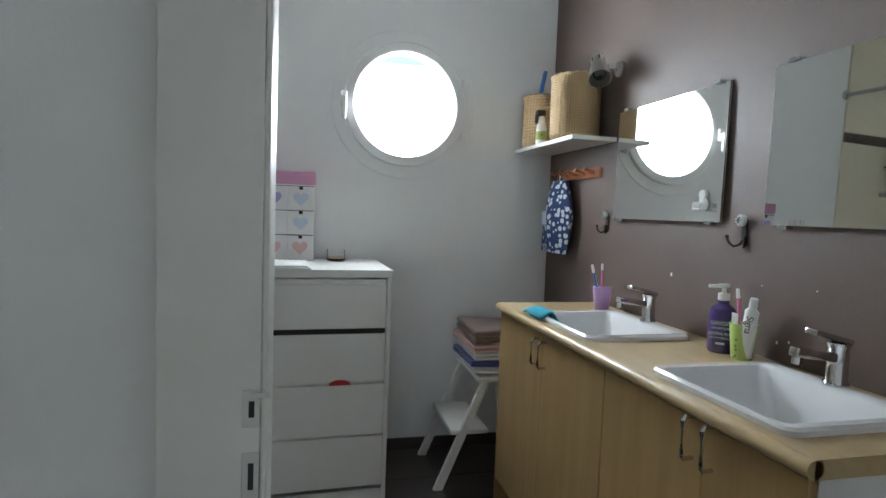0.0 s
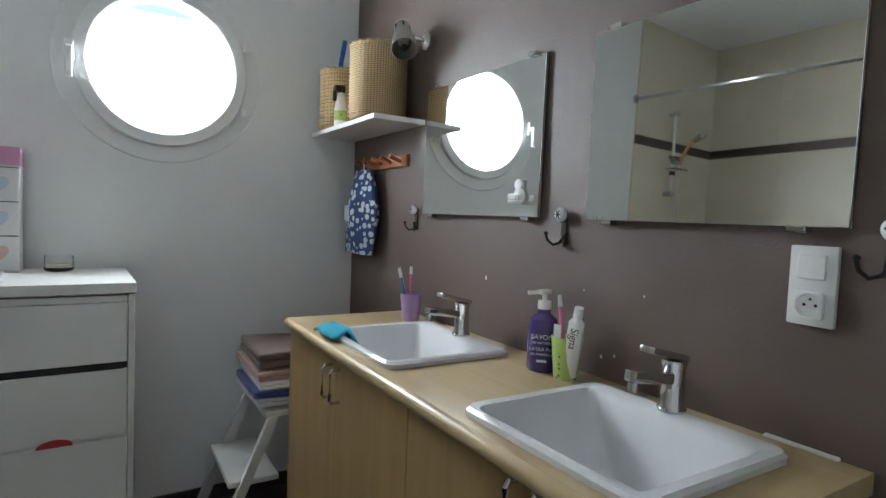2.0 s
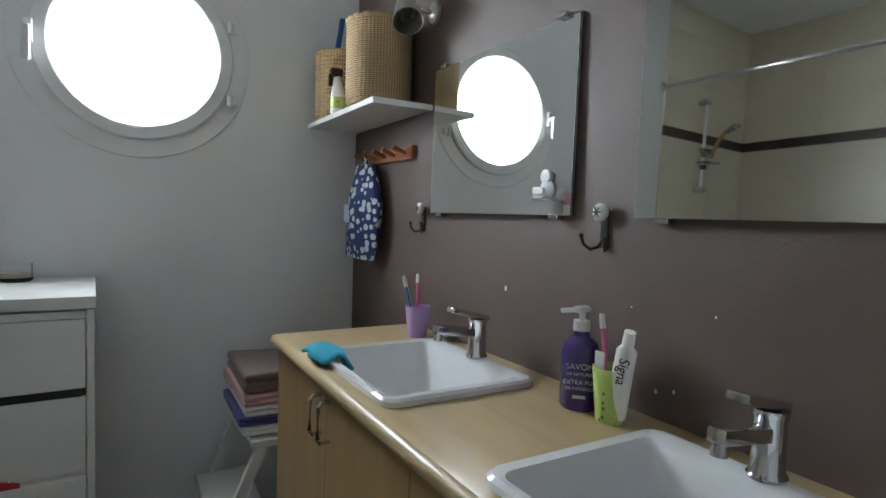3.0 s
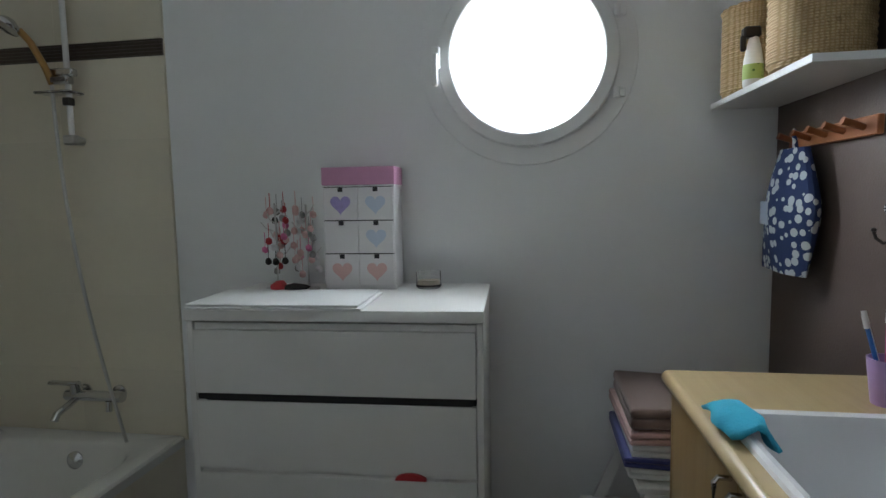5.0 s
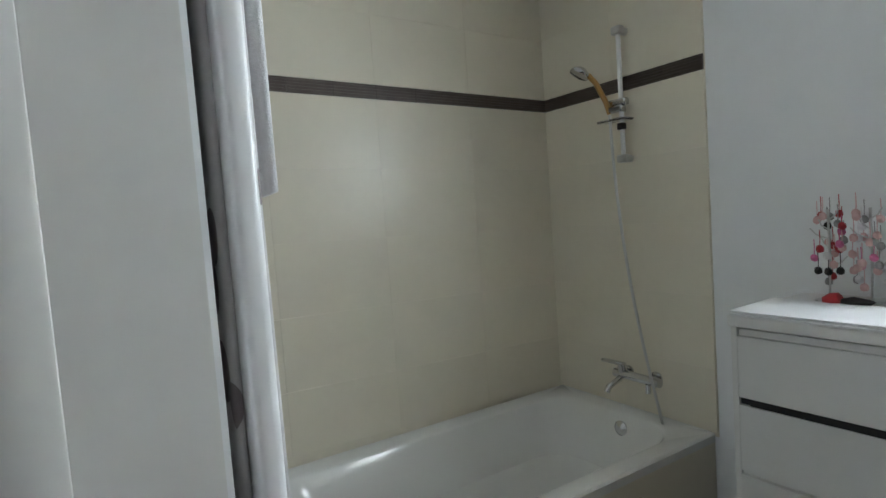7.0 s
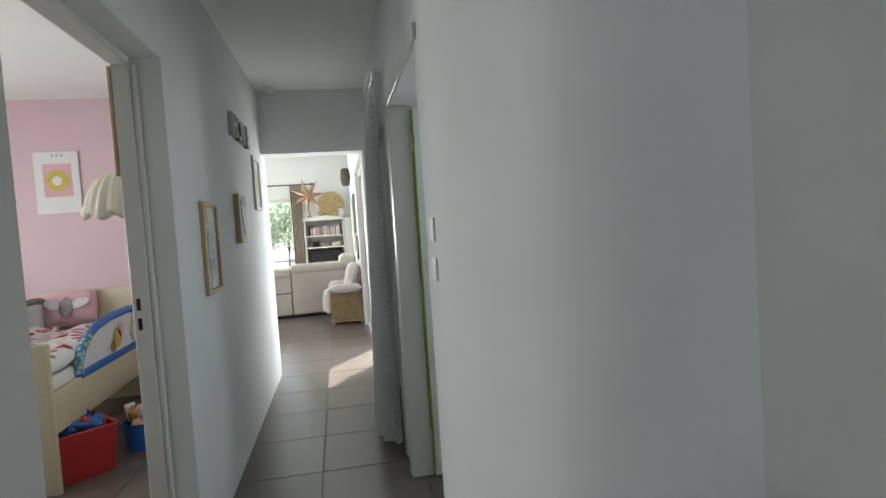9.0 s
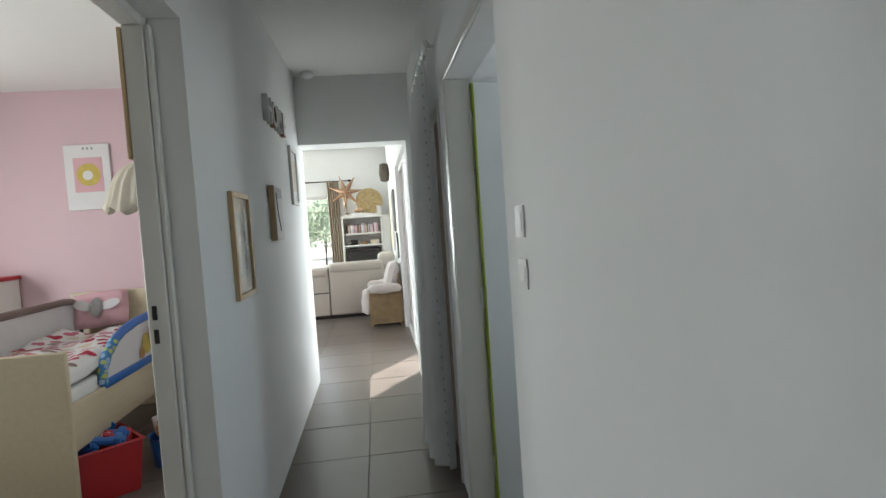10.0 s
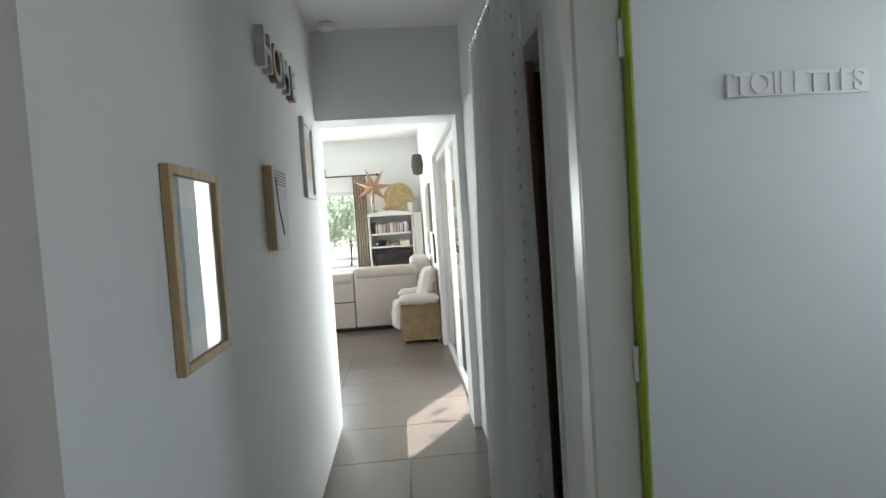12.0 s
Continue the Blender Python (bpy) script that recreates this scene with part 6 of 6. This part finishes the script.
prism(bm, [(U0 - 0.02, 1.59), (U1 + 0.02, 1.59), (U1 + 0.02, 1.62)] + [(U1 - (U1 - U0) * k / 12, 1.625 + 0.055 * math.sin(math.pi * k / 12)) for k in range(13)] + [(U0 - 0.02, 1.62)], 0.03, at((UX, 0, 0), faces_of((1, 0, 0))))
part("cornice", bm, LACQUER, tv)
solid("side_cabinet", one_box(-12.93, -12.52, -2.355, -2.21, 0, 1.62, 0.004), LACQUER, "narrow white cupboard beside the wall unit", "cupboard")
tele = thing("television", (-12.6, -2.76, 0.33), "old black television standing in the wall unit", "television")
part("case", one_box(-12.9, -12.55, -3.08, -2.43, 0.329, 0.98, 0.02, 2), IRON, tele)
part("screen", one_box(-12.5495, -12.544, -3.03, -2.48, 0.40, 0.93, 0.002), SCREEN, tele)
random.seed(8)
y = U0 + 0.07
while y < U1 - 0.10:
    w = random.uniform(0.014, 0.03)
    h = random.uniform(0.14, 0.20)
    solid("book", one_box(-12.86, -12.60, y, y + w - 0.001, 1.2885, 1.2885 + h, 0.001), random.choice([WHITECARD, GREY, IRON, WALNUT, PALEBLUE, CLOTH_CREAM, CLOTH_ROSE, WHITECARD]), "book standing in a row on the shelf", "book", group="books")
    y += w
for k, (a, b, h) in enumerate(((-3.05, -2.82, 0.06), (-3.0, -2.86, 0.10), (-2.80, -2.66, 0.05), (-2.62, -2.45, 0.08))):
    solid("magazine_stack", one_box(-12.88, -12.56, a, b, 1.0585, 1.0585 + h, 0.004), [GREY, IRON, WALNUT, CLOTH_CREAM][k], "stack of papers and boxes on a shelf", "papers", group="papers")
star = thing("paper_star", (-12.62, -3.03, 1.64), "copper-coloured seven-point paper star lamp", "star")
SC = Vector((-12.6, -3.03, 2.10))
bm = bm_new()
n = 7
cf, cbk = bm.verts.new(SC + Vector((0.10, 0, 0))), bm.verts.new(SC - Vector((0.10, 0, 0)))
ringv = []
for k in range(2 * n):
    a = math.pi * k / n + 0.1
    r = 0.36 if k % 2 == 0 else 0.11
    ringv.append(bm.verts.new(SC + Vector((0, r * math.cos(a), r * math.sin(a)))))
for k in range(2 * n):
    bm.faces.new((cf, ringv[k], ringv[(k + 1) % (2 * n)]))
    bm.faces.new((cbk, ringv[(k + 1) % (2 * n)], ringv[k]))
part("star_body", bm, STARPAPER, star, smooth=False)
part("stand", rod(bm_new(), (-12.6, -3.03, 1.68), (-12.6, -3.03, 2.0), 0.008), WALNUT, star)
part("foot", lathe(bm_new(), [(0, 0), (0.05, 0), (0.05, 0.02), (0, 0.025)], 16, at=(-12.6, -3.03, 1.665)), WALNUT, star)
bm = lathe(bm_new(), [(0, 0.030)] + [(0.004 + 0.0105 * k, 0.030 - 0.022 * (k / 24) ** 2 + (0.006 if k % 2 else -0.002)) for k in range(25)] + [(0.265, 0), (0.22, -0.012), (0, -0.012)], 40, m=at((-12.62, -2.585, 1.90), faces_of((1, 0, 0.12))))
solid("wicker_tray", bm, STRAW, "round wicker tray standing on the wall unit", "tray")
solid("candle", lathe(bm_new(), [(0, 0), (0.05, 0), (0.05, 0.16), (0, 0.16)], 18, at=(-12.6, -2.40, 1.645)), WHITECARD, "white candle on the wall unit", "candle")
solid("pine_cones", lathe(bm_new(), [(0, 0), (0.07, 0.02), (0.09, 0.05), (0.06, 0.09), (0, 0.10)], 14, at=(-12.55, -2.80, 1.68)), STARPAPER, "reddish dried decoration on the wall unit", "decoration")

# far window with curtain
w2 = thing("window_2", (LX, -4.28, 0.62), "large white window towards sunny trees", "window", kind="structure")
for a, b, c2, d2 in ((-5.2, -3.36, 0.62, 0.68), (-5.2, -3.36, 2.01, 2.07), (-3.42, -3.36, 0.68, 2.01), (-5.2, -5.14, 0.68, 2.01), (-4.31, -4.25, 0.68, 2.01)):
    part("window_frame", one_box(LX - 0.12, LX - 0.06, a, b, c2, d2, 0.003), PVC, w2)
pn = part("pane", one_box(LX - 0.095, LX - 0.089, -5.14, -3.42, 0.68, 2.01), GLASS, w2)
pn.visible_shadow = False
part("window_sill", one_box(LX - 0.06, LX + 0.05, -5.22, -3.34, 0.59, 0.62, 0.004), LACQUER, w2)
rd = thing("curtain_rod", (-12.86, -4.2, 2.33), "dark iron curtain rod over the window", "curtain rod")
part("rod", rod(bm_new(), (-12.86, -5.4, 2.35), (-12.86, -2.98, 2.35), 0.012), IRON, rd)
part("finial", lathe(bm_new(), [(0, -0.04), (0.02, -0.02), (0.026, 0), (0.018, 0.025), (0, 0.04)], 14, m=at((-12.86, -2.95, 2.35), faces_of((0, 1, 0)))), IRON, rd)
for y in (-5.0, -3.1):
    part("bracket", rod(bm_new(), (LX, y, 2.35), (-12.86, y, 2.35), 0.008), IRON, rd)


def drape(x, y0, y1, z0, z1, folds, mat, label):
    bm = bm_new()
    cols = []
    for i in range(61):
        u = i / 60
        cols.append([bm.verts.new((x + (0.025 + 0.02 * (1 - v)) * math.sin(u * 2 * math.pi * folds + 0.6 * v), y0 + (y1 - y0) * u, z0 + (z1 - z0) * v)) for v in [q / 12 for q in range(13)]])
    for a, b in zip(cols, cols[1:]):
        for k in range(12):
            bm.faces.new((a[k], a[k + 1], b[k + 1], b[k]))
    ob = solid("window_curtain", bm, mat, label, "curtain")
    md = ob.modifiers.new("thick", "SOLIDIFY")
    md.thickness = 0.003
    return ob


drape(-12.84, -3.40, -3.17, 0.03, 2.34, 5, CLOTH_TAUPE, "taupe curtain drawn to the window's side")
# glazed sliding door
pd = thing("door_4", (-7.9, -2.1, 0), "white-framed sliding glass patio door, closed", "glass door", kind="structure")
for a, b in ((-6.79, -6.73), (-9.05, -8.99), (-7.93, -7.86)):
    part("stile", one_box(a, b, -2.150, -2.095, 0.0, 2.155, 0.004), PVC, pd)
for a, b in ((0.0, 0.055), (2.095, 2.155)):
    part("rail", one_box(-8.99, -6.79, -2.148, -2.097, a, b, 0.004), PVC, pd)
for a, b in ((-7.86, -6.79), (-8.99, -7.93)):
    gp = part("pane", one_box(a, b, -2.126, -2.120, 0.055, 2.095), GLASS, pd)
    gp.visible_shadow = False
# wall decorations beside the glass door
bm = bm_new()
prism(bm, [(0.10 * math.sin(t) * (1 - 0.3 * math.cos(t)), 0.19 * math.cos(t)) for t in [2 * math.pi * k / 22 for k in range(22)]][::-1], 0.02, at((-9.55, -2.192, 1.10), faces_of((0, -1, 0)) @ Matrix.Rotation(radians(15), 4, "Z")))
solid("wooden_leaf", bm, IRON, "dark leaf-shaped wall ornament", "ornament")
for x0, x1, z0, z1, m1, lab in ((-10.25, -9.75, 1.30, 1.92, GREY, "grey framed picture on the living room wall"), (-11.5, -10.55, 0.98, 1.90, WHITECARD, "white framed picture on the living room wall")):
    ob = thing("framed_picture", ((x0 + x1) / 2, -2.19, z0), lab, "picture")
    part("frame", one_box(x0, x1, -2.225, -2.191, z0, z1, 0.004), m1, ob)
    part("print", one_box(x0 + 0.05, x1 - 0.05, -2.2275, -2.2255, z0 + 0.05, z1 - 0.05), CLOTH_CREAM if m1 is WHITECARD else IRON, ob)
solid("wicker_ornament", lathe(bm_new(), [(0, 0), (0.07, 0.02), (0.09, 0.15), (0.07, 0.30), (0, 0.32)], 18, at=(-10.9, -2.29, 2.12)), BARK, "dark woven ornament hanging on the wall", "ornament")
pl = thing("ceiling_pendant", (-10.4, -3.92, 2.0), "round dark woven pendant lampshade", "pendant lamp")
part("shade", lathe(bm_new(), [(0.03, 0.16), (0.10, 0.13), (0.16, 0.03), (0.16, -0.05), (0.12, -0.13), (0.05, -0.16)], 26, at=(-10.4, -3.72, 2.19)), BARK, pl)
part("cord", rod(bm_new(), (-10.4, -3.72, 2.34), (-10.4, -3.72, 3.0), 0.004), IRON, pl)

# ---- outside ----


def tree(x, y, h, r, seed, leaves, label, size=0.16):
    rng = random.Random(seed)
    ob = thing("tree", (x, y, -0.14), label, "tree", "garden trees")
    bm = bm_new()
    tube(bm, [(x, y, -0.14), (x + 0.08, y + 0.04, h * 0.25), (x - 0.05, y, h * 0.5), (x, y + 0.06, h * 0.75)], 0.02 * h, 9)
    tips = []
    for k in range(9):
        a, z = k * 2.4, h * (0.35 + 0.045 * k)
        e = Vector((x + r * 0.75 * math.cos(a), y + r * 0.75 * math.sin(a), z + h * 0.16))
        tube(bm, [(x, y, z), (Vector((x, y, z)) + e) / 2 + Vector((0, 0, 0.1)), e], 0.007 * h, 6)
        tips += [e, (Vector((x, y, z)) + e) / 2]
    part("trunk", bm, BARK, ob)
    verts, faces = [], []
    clumps = [(t + Vector((rng.gauss(0, 0.2 * r), rng.gauss(0, 0.2 * r), rng.gauss(0, 0.12 * h))), rng.uniform(0.22, 0.45) * r) for t in tips for _ in range(2)]
    for k in range(leaves):
        c, cr2 = rng.choice(clumps)
        d = Vector((rng.gauss(0, 1), rng.gauss(0, 1), rng.gauss(0, 0.8))).normalized() * cr2 * rng.random() ** 0.4
        p = c + d
        q = Euler((rng.random() * 6.3, rng.random() * 6.3, rng.random() * 6.3)).to_matrix()
        s = size * rng.uniform(0.6, 1.3)
        i = len(verts)
        verts += [tuple(p + q @ Vector(v) * s) for v in ((-0.5, 0, 0), (0, -0.28, 0.05), (0.5, 0, 0), (0, 0.28, 0.05))]
        faces.append((i, i + 1, i + 2, i + 3))
    me = bpy.data.meshes.new("crown")
    me.from_pydata([tuple(Vector(v) - Vector((x, y, -0.14))) for v in verts], [], faces)
    me.materials.append(LEAF)
    cro = new("crown", me)
    cro.parent = ob
    tagged(cro, "many small green leaves", kind="stuff")
    return ob


tree(-7.55, -0.55, 4.9, 1.0, 2, 900, "sparse leafy garden tree beside the terrace", 0.13)
tree(-26.0, -4.7, 2.7, 1.5, 3, 2600, "leafy green tree across the drive", 0.17)
tree(-30.0, -6.6, 3.2, 2.0, 4, 2600, "broad leafy tree across the drive", 0.22)
tree(-33.0, -4.2, 3.4, 2.0, 5, 2400, "leafy tree in the distance", 0.22)
tree(-24.0, -8.5, 2.6, 1.5, 6, 3500, "rounded leafy tree in the distance", 0.18)

# ---- tiles, last ----


def tile_mesh(name, w, h, d, mat, bev=0.0015, lean=0.0):
    bm = bm_new()
    box(bm, -w / 2, w / 2, -h / 2, h / 2, 0, d, bev)
    for v in bm.verts:
        v.co.y -= lean * v.co.x
    bmesh.ops.recalc_face_normals(bm, faces=bm.faces)
    me = bpy.data.meshes.new(name)
    bm.to_mesh(me)
    bm.free()
    me.materials.append(mat)
    return me


def lay(name, me, m, parent):
    ob = new(name, me)
    ob.parent = parent
    ob.matrix_basis = m
    return ob


def tile_floor(parent, me, x0, x1, y0, y1, p, ox, oy):
    i0, i1 = math.ceil((x0 - ox) / p), math.floor((x1 - ox) / p)
    j0, j1 = math.ceil((y0 - oy) / p), math.floor((y1 - oy) / p)
    for i in range(i0, i1):
        for j in range(j0, j1):
            lay("floor_tile", me, at((ox + (i + 0.5) * p, oy + (j + 0.5) * p, -0.0058)), parent)


P = 0.5635
tile_floor(floor_hall, tile_mesh("floor_tile", P - 0.005, P - 0.005, 0.0058, FLOORTILE), -13.0, -1.2, -4.9, -1.4, P, -4.905, -2.643)
DP = 0.33
dark_me = tile_mesh("dark_floor_tile", DP - 0.004, DP - 0.004, 0.0058, DARKTILE)
tile_floor(floor_bath, dark_me, -1.33, 0.01, -3.31, 0.01, DP, 0.0, 0.0)
tile_floor(floor_tub, dark_me, -2.2, -1.31, -2.0, 0.01, DP, 0.0, 0.0)

# wall tiles round the bath, with the ribbed band
ZB0, ZB1 = 1.868, 1.932
panel_w = structure("tile_bed_west", one_box(-3.0955, -3.09, -2.018, -0.001, RIM - 0.02, CE), GROUT, "cream tiled wall beside the bath", "tiling")
panel_n = structure("tile_bed_north", one_box(-3.09, -2.168, -0.006, -0.0005, RIM - 0.02, CE), GROUT, "cream tiled wall at the end of the bath", "tiling")
rows = [(ZB0 - 0.306 * (k + 1), ZB0 - 0.306 * k) for k in range(4)] + [(RIM + 0.001, ZB0 - 0.306 * 4)] + [(ZB1, ZB1 + 0.306), (ZB1 + 0.306, ZB1 + 0.612), (ZB1 + 0.612, CE)]
TWD, LEAN = 0.505, 0.024         # the courses on the long wall rise a little from the corner
for z0, z1 in rows:
    if z1 - z0 < 0.03:
        continue
    me = tile_mesh("wall_tile", TWD - 0.0006, z1 - z0 - 0.0006, 0.006, BEIGE_TILE, 0.0003, LEAN)
    for k in range(4):
        lay("wall_tile", me, at((-3.09, -0.008 - TWD * (k + 0.5), (z0 + z1) / 2 + LEAN * TWD * (k + 0.5)), faces_of((1, 0, 0))), panel_w)
    me2 = tile_mesh("wall_tile", 0.4605 - 0.0006, z1 - z0 - 0.0006, 0.006, BEIGE_TILE, 0.0003)
    for k in range(2):
        lay("wall_tile", me2, at((-2.169 - 0.4605 * (k + 0.5), -0.006, (z0 + z1) / 2), faces_of((0, -1, 0))), panel_n)


def band_mesh(w, lean=0.0):
    bm = bm_new()
    h = ZB1 - ZB0
    box(bm, -w / 2 + 0.001, w / 2 - 0.001, -h / 2 + 0.001, h / 2 - 0.001, 0, 0.006)
    for k in range(5):
        y = -h / 2 + h * (k + 0.5) / 5
        box(bm, -w / 2 + 0.001, w / 2 - 0.001, y - h * 0.034, y + h * 0.034, 0.006, 0.0095)
    for v in bm.verts:
        v.co.y -= lean * v.co.x
    bmesh.ops.recalc_face_normals(bm, faces=bm.faces)
    me = bpy.data.meshes.new("band_tile")
    bm.to_mesh(me)
    bm.free()
    me.materials.append(BAND)
    return me


bw = band_mesh(0.2005, LEAN)
for k in range(10):
    lay("band_tile", bw, at((-3.09, -0.010 - 0.2005 * (k + 0.5), (ZB0 + ZB1) / 2 + LEAN * 0.2005 * (k + 0.5)), faces_of((1, 0, 0))), panel_w)
bn = band_mesh(0.1842)
for k in range(5):
    lay("band_tile", bn, at((-2.1695 - 0.1842 * (k + 0.5), -0.006, (ZB0 + ZB1) / 2), faces_of((0, -1, 0))), panel_n)
